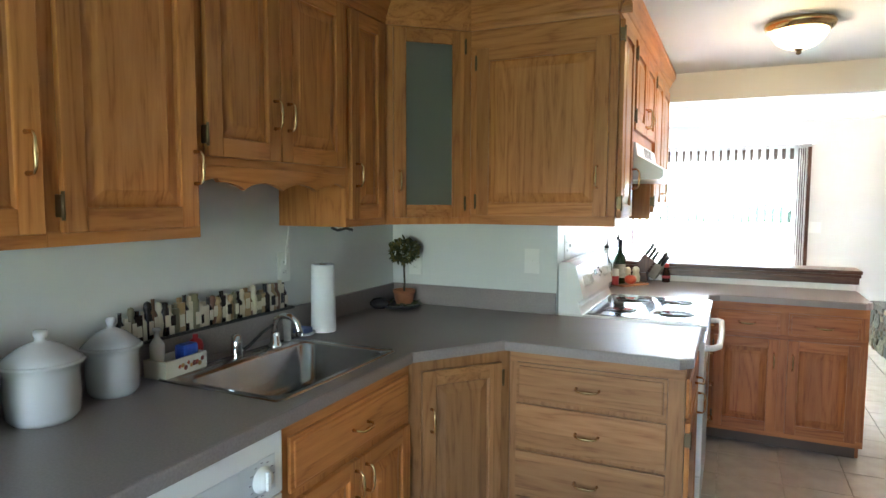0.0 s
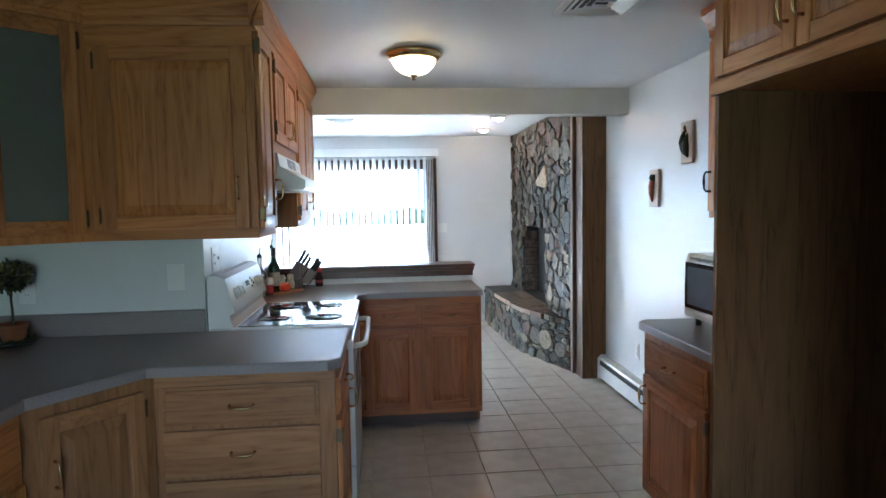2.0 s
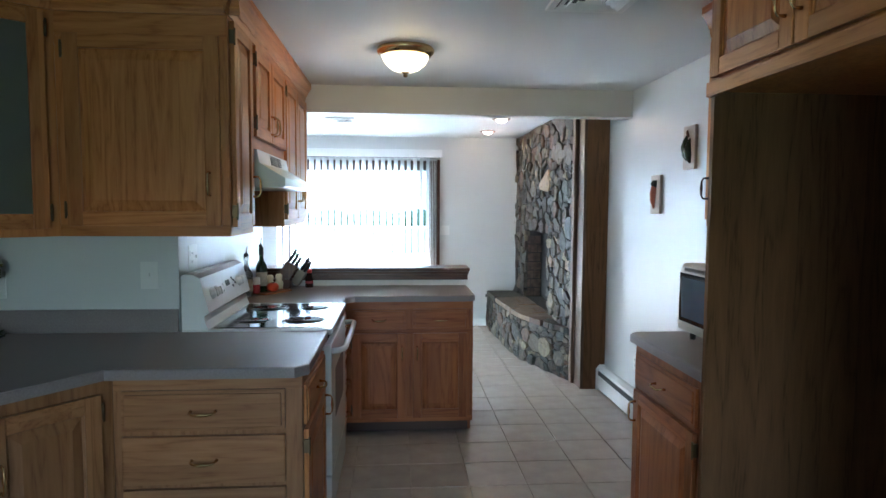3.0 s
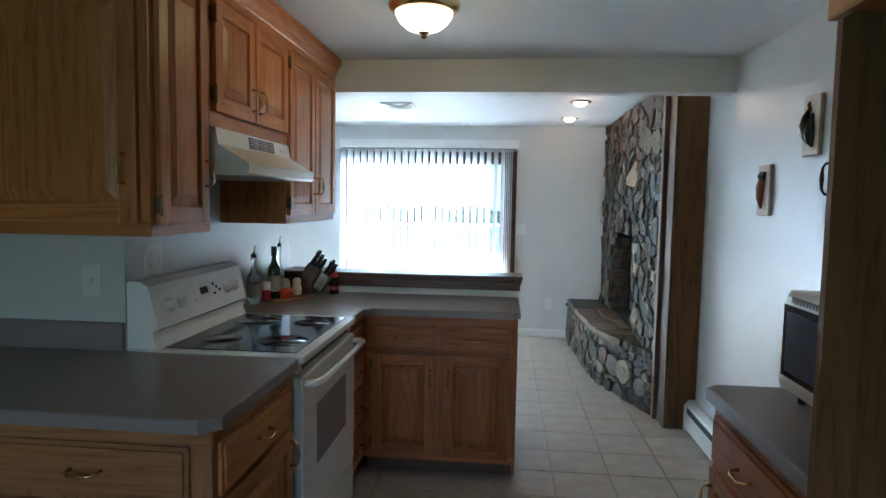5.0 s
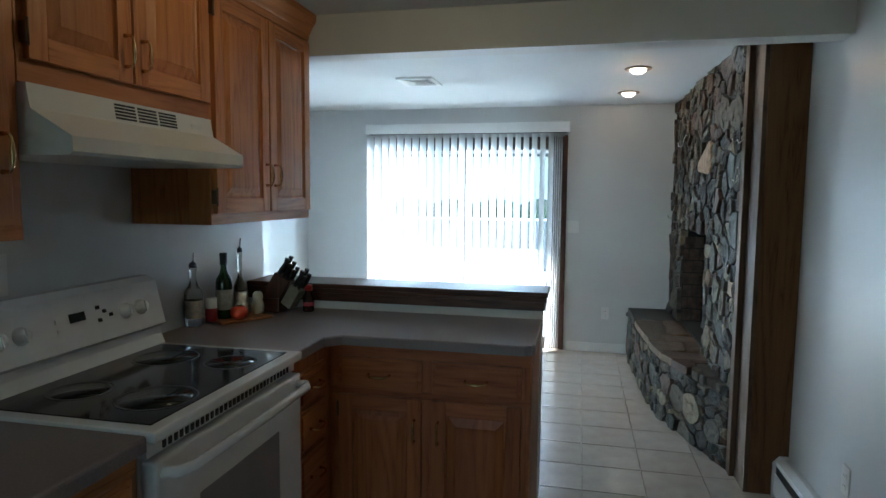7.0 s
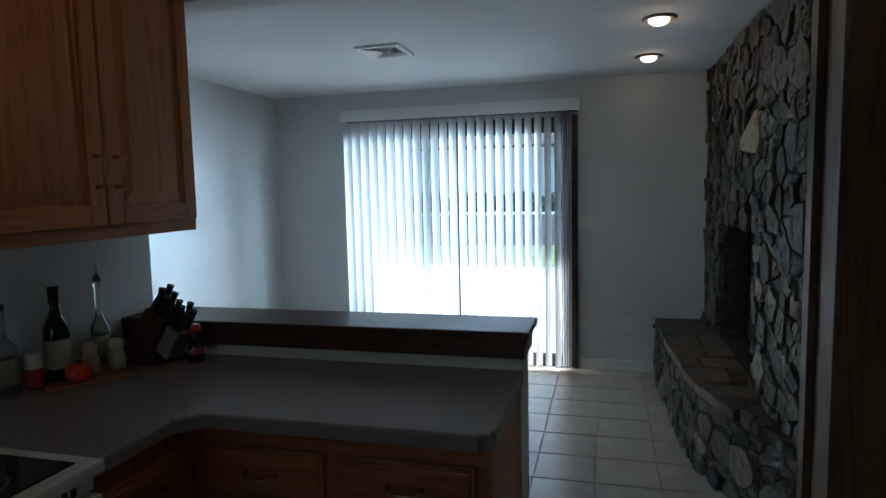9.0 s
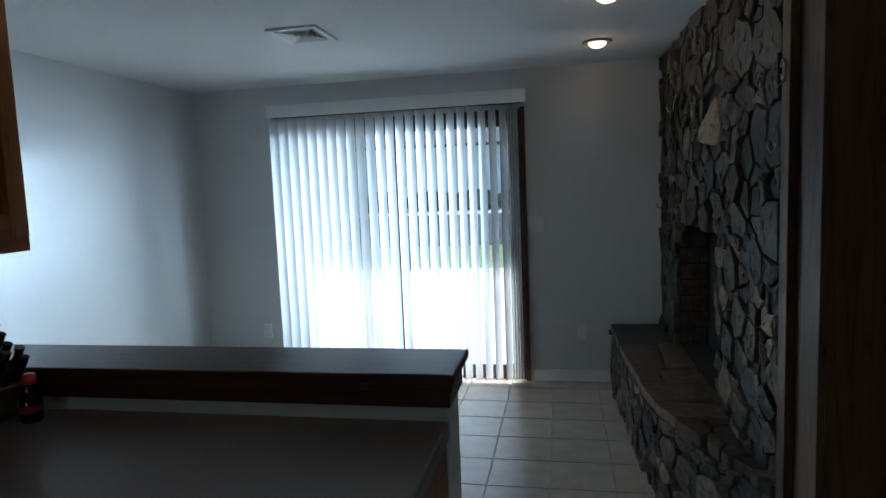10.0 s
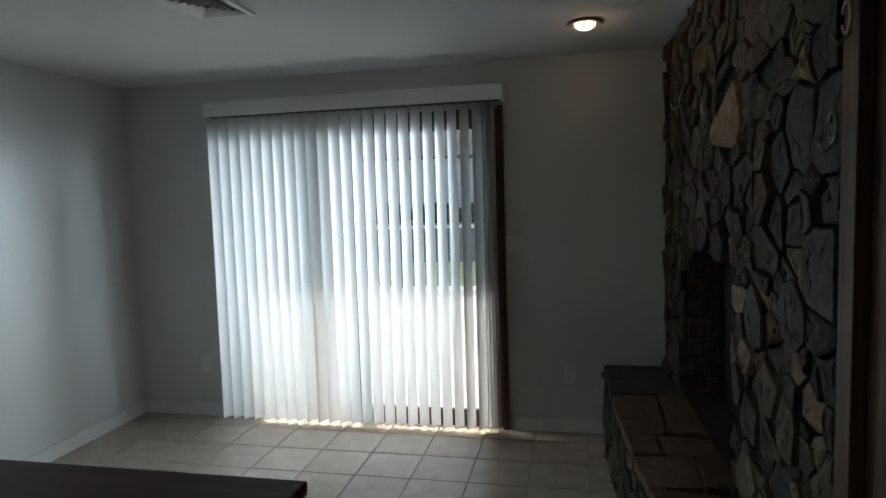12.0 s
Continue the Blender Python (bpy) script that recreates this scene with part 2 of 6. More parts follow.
slab("beam", 0.065, RIGHT, 4.97, 5.10, 2.122, CEILING, CREAM, "cream painted boxed ceiling beam", "beam")

# counters, cabinets, appliances
BASE_TOP, CT_TOP = 0.88, 0.918


def facing(place, direction):
    """Local x runs along a front from its left end, -y faces out of it, z is up. direction: '-y', '+x' or '-x'."""
    turn = {"-y": 0, "+x": 90, "-x": -90}[direction]
    return pose(*place, 0, 0, turn)


def handle_mesh(m, length=0.085, upright=True):
    bm = bmesh.new()
    h = length / 2
    if upright:
        pts = [(0, 0, -h), (0, -0.022, -h), (0, -0.03, -h + 0.012), (0, -0.031, -0.018), (0, -0.031, 0), (0, -0.031, 0.018), (0, -0.03, h - 0.012), (0, -0.022, h), (0, 0, h)]
    else:
        pts = [(-h, 0, 0), (-h, -0.02, 0), (-h + 0.012, -0.03, -0.004), (-0.018, -0.031, -0.005), (0, -0.031, -0.005), (0.018, -0.031, -0.005), (h - 0.012, -0.03, -0.004), (h, -0.02, 0), (h, 0, 0)]
    tube(bm, [m @ Vector(p) for p in pts], [0.006, 0.0036, 0.0036, 0.0045, 0.0065, 0.0045, 0.0036, 0.0036, 0.006])
    return bm


def door(parent, m, x0, x1, z0, z1, grain_across, handle=None, hinge=None, name="door", glass=False, frame_w=0.055):
    """A raised-panel door on a front. handle: (x, z) or None; hinge: 'l', 'r' or None."""
    bm = bmesh.new()
    t, w = 0.019, frame_w
    if not glass:
        box(bm, x0 + w * 0.5, x1 - w * 0.5, -0.005, -0.001, z0 + w * 0.5, z1 - w * 0.5, m)
        rings = []
        s = min(0.032, (x1 - x0 - 2 * w) * 0.3)
        for inset, y in ((0, -0.010), (0.006, -0.006), (0.006 + s, -0.0165), (0.009 + s, -0.018)):
            a, b, c, d = x0 + w + inset, x1 - w - inset, z0 + w + inset, z1 - w - inset
            rings.append([bm.verts.new(m @ Vector(p)) for p in ((a, y, c), (b, y, c), (b, y, d), (a, y, d))])
        for p, q in zip(rings, rings[1:]):
            for i in range(4):
                bm.faces.new((p[i], p[(i + 1) % 4], q[(i + 1) % 4], q[i]))
        bm.faces.new(rings[-1])
    if glass:
        bm.free()
        bm = bmesh.new()
        box(bm, x0, x0 + w, -t, 0, z0, z1, m, 0, 0.003)
    ob = part(name, bm, OAK_Z, parent)
    sides = [("stile", OAK_Z, (x1 - w, x1, -t, 0, z0, z1), 0.003),
             ("rail", grain_across, (x0 + w, x1 - w, -t + 0.0005, -0.0015, z0, z0 + w), 0.002), ("rail", grain_across, (x0 + w, x1 - w, -t + 0.0005, -0.0015, z1 - w, z1), 0.002)]
    if not glass:
        sides.insert(0, ("stile", OAK_Z, (x0, x0 + w, -t, 0, z0, z1), 0.003))
    for nm, mt, bx, bv in sides:
        bm = bmesh.new()
        box(bm, *bx, m, 0, bv)
        part(nm, bm, mt, ob)
    if glass:
        bm = bmesh.new()
        box(bm, x0 + w - 0.005, x1 - w + 0.005, -0.011, -0.007, z0 + w - 0.005, z1 - w + 0.005, m)
        part("glass_pane", bm, GLASS_TINT, ob, "smoky glass pane")
    if handle:
        part("handle", handle_mesh(m @ pose(handle[0], -t, handle[1])), BRASS, ob, "polished brass bail handle")
    if hinge:
        hx = x0 - 0.004 if hinge == "l" else x1 + 0.004
        for hz in (z0 + 0.06, z1 - 0.06):
            bm = bmesh.new()
            box(bm, hx - 0.005, hx + 0.005, -t - 0.003, 0, hz - 0.025, hz + 0.025, m, 0, 0.002)
            tube(bm, [m @ Vector((hx, -t - 0.002, hz - 0.032)), m @ Vector((hx, -t - 0.002, hz + 0.032))], 0.004)
            part("hinge", bm, HINGE, ob, "aged brass hinge")
    return ob


def drawer(parent, m, x0, x1, z0, z1, grain, raised=True, handle=True):
    bm = bmesh.new()
    if raised:
        box(bm, x0, x1, -0.012, 0, z0, z1, m, 0, 0.002)
        e = 0.012
        box(bm, x0 + e, x1 - e, -0.019, -0.0115, z0 + e, z1 - e, m, 0, 0.005)
    else:
        box(bm, x0, x1, -0.018, 0, z0, z1, m, 0, 0.004)
    ob = part("drawer_front", bm, grain, parent)
    if handle:
        part("handle", handle_mesh(m @ pose((x0 + x1) / 2, -0.019, (z0 + z1) / 2), upright=False), BRASS, ob, "polished brass bail handle")
    return ob


m_, n_, l_, b_ = material("smoky_glass")
b_.inputs["Base Color"].default_value, b_.inputs["Roughness"].default_value = (0.30, 0.285, 0.21, 1), 0.28
b_.inputs["Transmission Weight"].default_value = 0.62
GLASS_TINT = m_
m_, n_, l_, b_ = material("clear_glass")
b_.inputs["Base Color"].default_value, b_.inputs["Roughness"].default_value = (0.95, 0.97, 0.96, 1), 0.02
b_.inputs["Transmission Weight"].default_value = 1.0
GLASS = m_


def carcase(name, place, label, boxes, group="", grain=OAK_Z, extra=()):
    """A cabinet: an Empty with a body made of boxes (x0, x1, y0, y1, z0, z1)."""
    cab = thing(name, place, label, "kitchen cabinet", group)
    bm = bmesh.new()
    for b in boxes:
        box(bm, *b, bevel=0.001)
    part("body", bm, grain, cab)
    for nm, bx, mt in extra:
        bm = bmesh.new()
        box(bm, *bx)
        part(nm, bm, mt, cab)
    return cab


def retone(cab, woods):
    """Gives a finished cabinet the same oak in another tone."""
    swap = dict(zip((OAK_Z, OAK_X, OAK_Y), woods))
    for ob in cab.children_recursive:
        if ob.type == "MESH":
            for i, mt in enumerate(ob.data.materials):
                if mt in swap:
                    ob.data.materials[i] = swap[mt]


UP_Z0, UP_Z1 = 1.36, 2.20


def rails(cab, m, width, bands, grain):
    """Horizontal rails of the face frame, a hair proud of the body."""
    for za, zb in bands:
        bm = bmesh.new()
        box(bm, 0.001, width - 0.001, -0.0015, -0.0003, za, zb, m)
        part("face_rail", bm, grain, cab)


UPPER = ((1.3605, 1.395), (2.175, 2.299))
LOWER = ((0.832, 0.8785), (0.1005, 0.135))


def crown(cab, p0, p1, out, z0=2.19, z1=2.31, grain=OAK_X):
    """A crown moulding from p0 to p1 along a front; out is the outward normal (x, y)."""
    bm = bmesh.new()
    prof = [(0, 0), (0.008, 0), (0.012, 0.02), (0.012, 0.028), (0.018, 0.034), (0.03, 0.06), (0.045, 0.082), (0.05, 0.09), (0.05, 0.1195), (0, 0.1195)]
    ends = []
    for p in (p0, p1):
        ends.append([bm.verts.new((p[0] + out[0] * a, p[1] + out[1] * a, z0 + h)) for a, h in prof])
    n = len(prof)
    for i in range(n):
        bm.faces.new((ends[0][i], ends[0][(i + 1) % n], ends[1][(i + 1) % n], ends[1][i]))
    bm.faces.new(ends[0]), bm.faces.new(ends[1][::-1])
    part("crown_moulding", bm, grain, cab)


XF = -0.52      # front of the sink-wall uppers
YF = 3.03       # front of the back-wall uppers
SF = 0.39       # front of the stove-wall uppers
up = "oak wall cabinets"
lab = "honey oak wall cabinet with a raised-panel door and brass handle"
# sink wall uppers, from the window side to the corner
for y0, y1 in ((0.93, 1.345), (1.345, 1.77)):
    c = carcase("wall_cabinet", (LEFT, (y0 + y1) / 2, UP_Z0), lab, [(LEFT, XF, y0, y1, UP_Z0, UP_Z1 + 0.1)], up)
    m = facing((XF, y0, 0), "+x")
    w = y1 - y0
    rails(c, m, w, UPPER, OAK_Y)
    if y0 < 1:
        door(c, m, 0.02, w - 0.012, UP_Z0 + 0.03, UP_Z1 - 0.02, OAK_Y, (w - 0.045, 1.56), "l")
    else:
        door(c, m, 0.03, w - 0.02, UP_Z0 + 0.03, UP_Z1 - 0.02, OAK_Y, (w - 0.03, 1.55), "l")
    crown(c, (XF, y0), (XF, y1), (1, 0), grain=OAK_Y)
y0, y1 = 1.77, 2.48
c = carcase("wall_cabinet", (LEFT, 2.1, 1.54), "short honey oak wall cabinet with two doors above the sink", [(LEFT, XF, y0, y1, 1.56, UP_Z1 + 0.1)], up)
m = facing((XF, y0, 0), "+x")
rails(c, m, 0.71, ((1.561, 1.592), (2.175, 2.299)), OAK_Y)
door(c, m, 0.02, 0.325, 1.585, UP_Z1 - 0.02, OAK_Y, (0.295, 1.73), "l")
door(c, m, 0.33, 0.69, 1.585, UP_Z1 - 0.02, OAK_Y, (0.36, 1.73))
crown(c, (XF, y0), (XF, y1), (1, 0), grain=OAK_Y)
bm = bmesh.new()
N = 64
low = []
for i in range(N + 1):
    u = i / N
    z = 1.505 + 0.022 * abs(math.sin(u * math.pi * 4.0)) ** 0.7 - (0.012 if 0.1 < u < 0.9 else 0)
    low.append((y0 + u * (y1 - y0), z))
bm = bmesh.new()
for (ya, za), (yb, zb) in zip(low, low[1:]):
    vs = [bm.verts.new((x, y, z)) for x in (XF - 0.018, XF) for y, z in ((ya, za), (yb, zb), (yb, 1.56), (ya, 1.56))]
    for q in ((0, 1, 2, 3), (4, 7, 6, 5), (0, 4, 5, 1)):
        bm.faces.new([vs[i] for i in q])
bmesh.ops.remove_doubles(bm, verts=bm.verts, dist=1e-5)
part("scalloped_valance", bm, OAK_Y, c, "scalloped oak valance board")
# narrow cabinet beside the corner
c = carcase("wall_cabinet", (LEFT, 2.63, UP_Z0), "narrow honey oak wall cabinet beside the corner cabinet", [(LEFT, XF, 2.48, 2.775, UP_Z0, UP_Z1 + 0.1)], up)
m = facing((XF, 2.48, 0), "+x")
rails(c, m, 0.295, UPPER, OAK_Y)
door(c, m, 0.02, 0.27, UP_Z0 + 0.03, UP_Z1 - 0.02, OAK_Y, (0.05, 1.56), None)
crown(c, (XF, 2.48), (XF, 2.775), (1, 0), grain=OAK_Y)
# corner cabinet with the glass door
p0, p1 = Vector((XF, 2.775, 0)), Vector((-0.235, YF, 0))
c = thing("corner_wall_cabinet", (-0.6, 3.2, UP_Z0), "honey oak corner wall cabinet with a smoky glass door", "kitchen cabinet", up)
bm = bmesh.new()
prism(bm, [(LEFT, 2.775), (XF, 2.775), (-0.235, YF), (-0.235, 3.40), (LEFT, 3.40)], UP_Z0, UP_Z0 + 0.03)
prism(bm, [(LEFT, 2.775), (XF, 2.775), (-0.235, YF), (-0.235, 3.40), (LEFT, 3.40)], UP_Z1 - 0.03, UP_Z1 + 0.1)
dvec = (p1 - p0)
L = dvec.length
mc = Matrix.Translation(p0) @ Matrix.Rotation(math.atan2(dvec.y, dvec.x), 4, "Z")
box(bm, 0, 0.045, 0, 0.02, UP_Z0 + 0.03, UP_Z1 - 0.03, mc)
box(bm, L - 0.045, L, 0, 0.02, UP_Z0 + 0.03, UP_Z1 - 0.03, mc)
part("body", bm, OAK_Z, c)
for sz in (1.63, 1.90):
    bm = bmesh.new()
    prism(bm, [(LEFT + 0.01, 2.79), (XF - 0.01, 2.80), (-0.25, YF + 0.03), (-0.25, 3.39), (LEFT + 0.01, 3.39)], sz, sz + 0.018)
    part("shelf", bm, OAK_X, c)
door(c, mc, 0.035, L - 0.035, UP_Z0 + 0.03, UP_Z1 - 0.02, OAK_X, (0.06, 1.545), "r", glass=True)
crown(c, p0, p1, (dvec.y / L, -dvec.x / L))
# big cabinet that faces the sink
c = carcase("wall_cabinet", (0.1, 3.2, UP_Z0), "wide honey oak wall cabinet with one large raised-panel door", [(-0.235, SF, YF, 3.398, UP_Z0, UP_Z1 + 0.1)], up)
m = facing((-0.235, YF, 0), "-y")
rails(c, m, 0.625, ((1.3605, 1.405), (2.10, 2.299)), OAK_X)
door(c, m, 0.035, 0.595, UP_Z0 + 0.04, UP_Z1 - 0.09, OAK_X, (0.555, 1.56), "l")
crown(c, (-0.235, YF), (SF + 0.05, YF), (0, -1))
m = facing((SF, YF, 0), "+x")
rails(c, m, 3.398 - YF, UPPER, OAK_Y)
door(c, m, 0.03, 0.33, UP_Z0 + 0.035, UP_Z1 - 0.02, OAK_Y, (0.305, 1.56), "l", frame_w=0.05)
crown(c, (SF, YF - 0.05), (SF, 3.40), (1, 0), grain=OAK_Y)
# cabinet above the hood
c = carcase("wall_cabinet", (0.2, 3.78, 1.73), "short honey oak wall cabinet with two doors above the range hood", [(0.067, SF, 3.40, 4.16, 1.73, UP_Z1 + 0.1)], up)
m = facing((SF, 3.40, 0), "+x")
rails(c, m, 0.76, ((1.7305, 1.79), (2.175, 2.299)), OAK_Y)
door(c, m, 0.02, 0.365, 1.785, UP_Z1 - 0.02, OAK_Y, (0.335, 1.87), "l")
door(c, m, 0.375, 0.745, 1.785, UP_Z1 - 0.02, OAK_Y, (0.405, 1.87))
crown(c, (SF, 3.40), (SF, 4.16), (1, 0), grain=OAK_Y)
c = carcase("wall_cabinet", (0.2, 4.56, UP_Z0), "honey oak wall cabinet with two tall doors beside the beam", [(0.067, SF, 4.16, 4.97, UP_Z0, UP_Z1 + 0.1)], up)
m = facing((SF, 4.16, 0), "+x")
rails(c, m, 0.81, ((1.3605, 1.405), (2.175, 2.299)), OAK_Y)
door(c, m, 0.015, 0.40, UP_Z0 + 0.04, UP_Z1 - 0.02, OAK_Y, (0.37, 1.55), "l")
door(c, m, 0.41, 0.795, UP_Z0 + 0.04, UP_Z1 - 0.02, OAK_Y, (0.44, 1.55))
crown(c, (SF, 4.16), (SF, 4.97), (1, 0), grain=OAK_Y)

# worktops
SX = -0.205     # front edge by the sink
NY = 2.755      # front edge of the near run
NX = 0.715      # end of the near run
sink = (-0.735, -0.275, 1.80, 2.42)


def counter_piece(bm, x0, x1, y0, y1):
    box(bm, x0, x1, y0, y1, BASE_TOP, CT_TOP)


bm = bmesh.new()
a = 0.012
counter_piece(bm, LEFT, SX - a, 0.3, sink[2])
counter_piece(bm, LEFT, sink[0], sink[2], sink[3])
counter_piece(bm, sink[1], SX - a, sink[2], sink[3])
prism(bm, [(LEFT, sink[3]), (SX - a, sink[3]), (0.035, NY + a), (NX - 0.05, NY + a), (NX - a, NY + 0.05), (NX - a, 3.385), (0.065, 3.385), (0.065, 3.40), (LEFT, 3.40)], BASE_TOP, CT_TOP)
path = [(SX, 0.3), (SX, 2.435), (0.03, NY), (NX - 0.045, NY), (NX, NY + 0.045), (NX, 3.385)]
prof = [(a, 0.0), (0.0, 0.0), (0.0, 0.030), (0.002, 0.0355), (0.007, 0.038), (a, 0.038)]


def strip(bm, path, prof, z0):
    rings = []
    for i, p in enumerate(path):
        p = Vector(p)
        n = Vector((0, 0))
        dirs = []
        if i:
            dirs.append((p - Vector(path[i - 1])).normalized())
        if i < len(path) - 1:
            dirs.append((Vector(path[i + 1]) - p).normalized())
        ns = [Vector((-d.y, d.x)) for d in dirs]
        n = sum(ns, Vector((0, 0))).normalized()
        k = 1 / max(0.3, n.dot(ns[0]))
        rings.append([bm.verts.new((p.x + n.x * u * k, p.y + n.y * u * k, z0 + h)) for u, h in prof])
    for r, q in zip(rings, rings[1:]):
        for i in range(len(prof) - 1):
            bm.faces.new((r[i], q[i], q[i + 1], r[i + 1]))
    bm.faces.new(rings[0]), bm.faces.new(rings[-1][::-1])


edge_bm = bmesh.new()
strip(edge_bm, path, prof, BASE_TOP)
near_top = thing("worktop", (0, 2.9, BASE_TOP), "grey-brown laminate worktop with a rounded front edge round the sink corner", "countertop")
part("top", bm, LAMINATE, near_top)
part("front_edge", edge_bm, LAMINATE, near_top, "rounded laminate front edge")
bm = bmesh.new()
box(bm, LEFT, LEFT + 0.018, 2.3, 3.38, CT_TOP, 1.018)
box(bm, LEFT, LEFT + 0.018, 0.3, 2.3, CT_TOP, 1.018)
box(bm, LEFT, 0.062, 3.382, 3.40, CT_TOP, 1.02, None, 0, 0.002)
part("backsplash", bm, LAMINATE, near_top, "low laminate upstand")

bm = bmesh.new()
PY = 4.45
prism(bm, [(0.067, 4.165), (0.70, 4.165), (0.70, PY - 0.055), (0.76, PY + a), (1.50, PY + a), (1.512, PY + a), (1.512, 4.974), (0.067, 4.974)], BASE_TOP, CT_TOP)
edge_bm = bmesh.new()
strip(edge_bm, [(0.712, 4.165), (0.712, PY - 0.055), (0.767, PY), (1.487, PY), (1.524, PY + 0.037), (1.524, 4.974)], prof, BASE_TOP)
t2 = thing("worktop", (0.8, 4.7, BASE_TOP), "grey-brown laminate peninsula worktop with a clipped inner corner", "countertop")
part("top", bm, LAMINATE, t2)
part("front_edge", edge_bm, LAMINATE, t2, "rounded laminate front edge")

# base cabinets
blab = "honey oak base cabinet with raised-panel doors and brass handles"
bg = "oak base cabinets"
BX = -0.235
c = carcase("base_cabinet", (-0.5, 2.05, 0), "honey oak sink base cabinet with drawer front and doors", [(LEFT, BX, 1.745, 2.455, 0.10, 0.74), (BX - 0.02, BX, 1.745, 2.455, 0.74, BASE_TOP - 0.001)], bg,
            extra=[("kickboard", (LEFT, BX - 0.07, 1.745, 2.45, 0, 0.10), KICK)])
m = facing((BX, 1.745, 0), "+x")
rails(c, m, 0.71, LOWER, OAK_Y)
drawer(c, m, 0.03, 0.69, 0.68, 0.835, OAK_Y)
door(c, m, 0.03, 0.356, 0.13, 0.655, OAK_Y, (0.33, 0.58))
door(c, m, 0.364, 0.69, 0.13, 0.655, OAK_Y, (0.39, 0.58))
q0, q1 = Vector((BX, 2.455, 0)), Vector((0.04, 2.79, 0))
dq = q1 - q0
LQ = dq.length
mq = Matrix.Translation(q0) @ Matrix.Rotation(math.atan2(dq.y, dq.x), 4, "Z")
c = thing("corner_base_cabinet", (-0.4, 2.9, 0), "honey oak corner base cabinet with one tall door", "kitchen cabinet", bg)
bm = bmesh.new()
prism(bm, [(LEFT, 2.457), (BX, 2.457), (0.04, 2.79), (0.04, 3.38), (LEFT, 3.38)], 0.10, BASE_TOP - 0.001)
part("body", bm, OAK_Z, c)
bm = bmesh.new()
prism(bm, [(LEFT, 2.46), (BX - 0.07, 2.46), (0.0, 2.85), (0.0, 3.38), (LEFT, 3.38)], 0.0, 0.10)
part("kickboard", bm, KICK, c)
door(c, mq, 0.05, LQ - 0.045, 0.13, 0.835, OAK_X, (0.085, 0.65), "r")
retone(c, (DIM_Z, DIM_X, DIM_Y))
c = carcase("drawer_cabinet", (0.37, 3.1, 0), "honey oak drawer cabinet at the end of the near worktop", [(0.042, 0.69, 2.79, 3.38, 0.10, BASE_TOP - 0.001)], bg,
            extra=[("kickboard", (0.042, 0.64, 2.85, 3.38, 0, 0.10), KICK)])
m = facing((0.042, 2.79, 0), "-y")
rails(c, m, 0.648, LOWER, OAK_X)
for za, zb in ((0.69, 0.835), (0.50, 0.672), (0.31, 0.482), (0.13, 0.292)):
    drawer(c, m, 0.03, 0.59, za, zb, OAK_X, raised=za < 0.2 or za > 0.6)
# Only the parts built so far get the dimmed oak; the end front doesn't.
retone(c, (DIM_Z, DIM_X, DIM_Y))
m = facing((0.69, 2.79, 0), "+x")
rails(c, m, 0.59, LOWER, OAK_Y)
drawer(c, m, 0.03, 0.56, 0.69, 0.835, OAK_Y)
door(c, m, 0.03, 0.56, 0.13, 0.672, OAK_Y, (0.53, 0.60), "l")
c = carcase("base_cabinet", (1.1, 4.7, 0), "honey oak peninsula cabinet with two drawers and doors", [(0.70, 1.495, PY + 0.035, 4.973, 0.10, BASE_TOP - 0.001), (1.495, 1.512, PY + 0.035, 4.60, 0.10, BASE_TOP - 0.001), (1.495, 1.512, 4.60, 4.973, 0.0, BASE_TOP - 0.001)], bg,
            extra=[("kickboard", (0.70, 1.494, 4.59, 4.97, 0, 0.10), KICK)])
m = facing((0.70, PY + 0.035, 0), "-y")
rails(c, m, 0.81, ((0.828, 0.8785), (0.672, 0.703), (0.1005, 0.135)), OAK_X)
for xa, xb, hx in ((0.045, 0.385, 0.36), (0.43, 0.775, 0.455)):
    drawer(c, m, xa, xb, 0.70, 0.83, OAK_X)
    door(c, m, xa, xb, 0.13, 0.675, OAK_X, (hx, 0.55), "l" if xa < 0.1 else None)
retone(c, (RED_Z, RED_X, RED_Y))
c = carcase("base_cabinet", (0.4, 4.4, 0), "narrow honey oak drawer cabinet beside the stove", [(0.067, 0.698, 4.165, 4.973, 0.10, BASE_TOP - 0.001)], bg,
            extra=[("kickboard", (0.067, 0.62, 4.165, 4.97, 0, 0.10), KICK)])
m = facing((0.698, 4.165, 0), "+x")
for za, zb in ((0.70, 0.83), (0.53, 0.68), (0.33, 0.51), (0.13, 0.31)):
    drawer(c, m, 0.02, 0.25, za, zb, OAK_Y)
retone(c, (RED_Z, RED_X, RED_Y))

# pony wall with a wooden ledge
slab("pony_wall", 0.065, 1.515, 4.975, 5.155, 0, 1.018, TRIM, "white painted half wall behind the peninsula", "wall")
ledge = thing("ledge", (0.8, 5.06, 1.0), "dark reddish-brown stained wooden ledge on the half wall", "ledge")
bm = bmesh.new()
box(bm, 0.068, 1.545, 4.945, 5.185, 1.019, 1.043, None, 0, 0.006)
part("ledge_top", bm, DARK_X, ledge)
bm = bmesh.new()
prism(bm, [(0.068, 0), (1.53, 0), (1.53, 0.016), (0.068, 0.016)], 0.958, 1.0185, pose(0, 4.9585, 0))
box(bm, 1.516, 1.53, 4.975, 5.155, 0.958, 1.0185)
for xx in (0.068,):
    box(bm, xx, 1.538, 4.949, 4.9583, 0.997, 1.0185, None, 0, 0.004)
part("apron", bm, DARK_X, ledge)

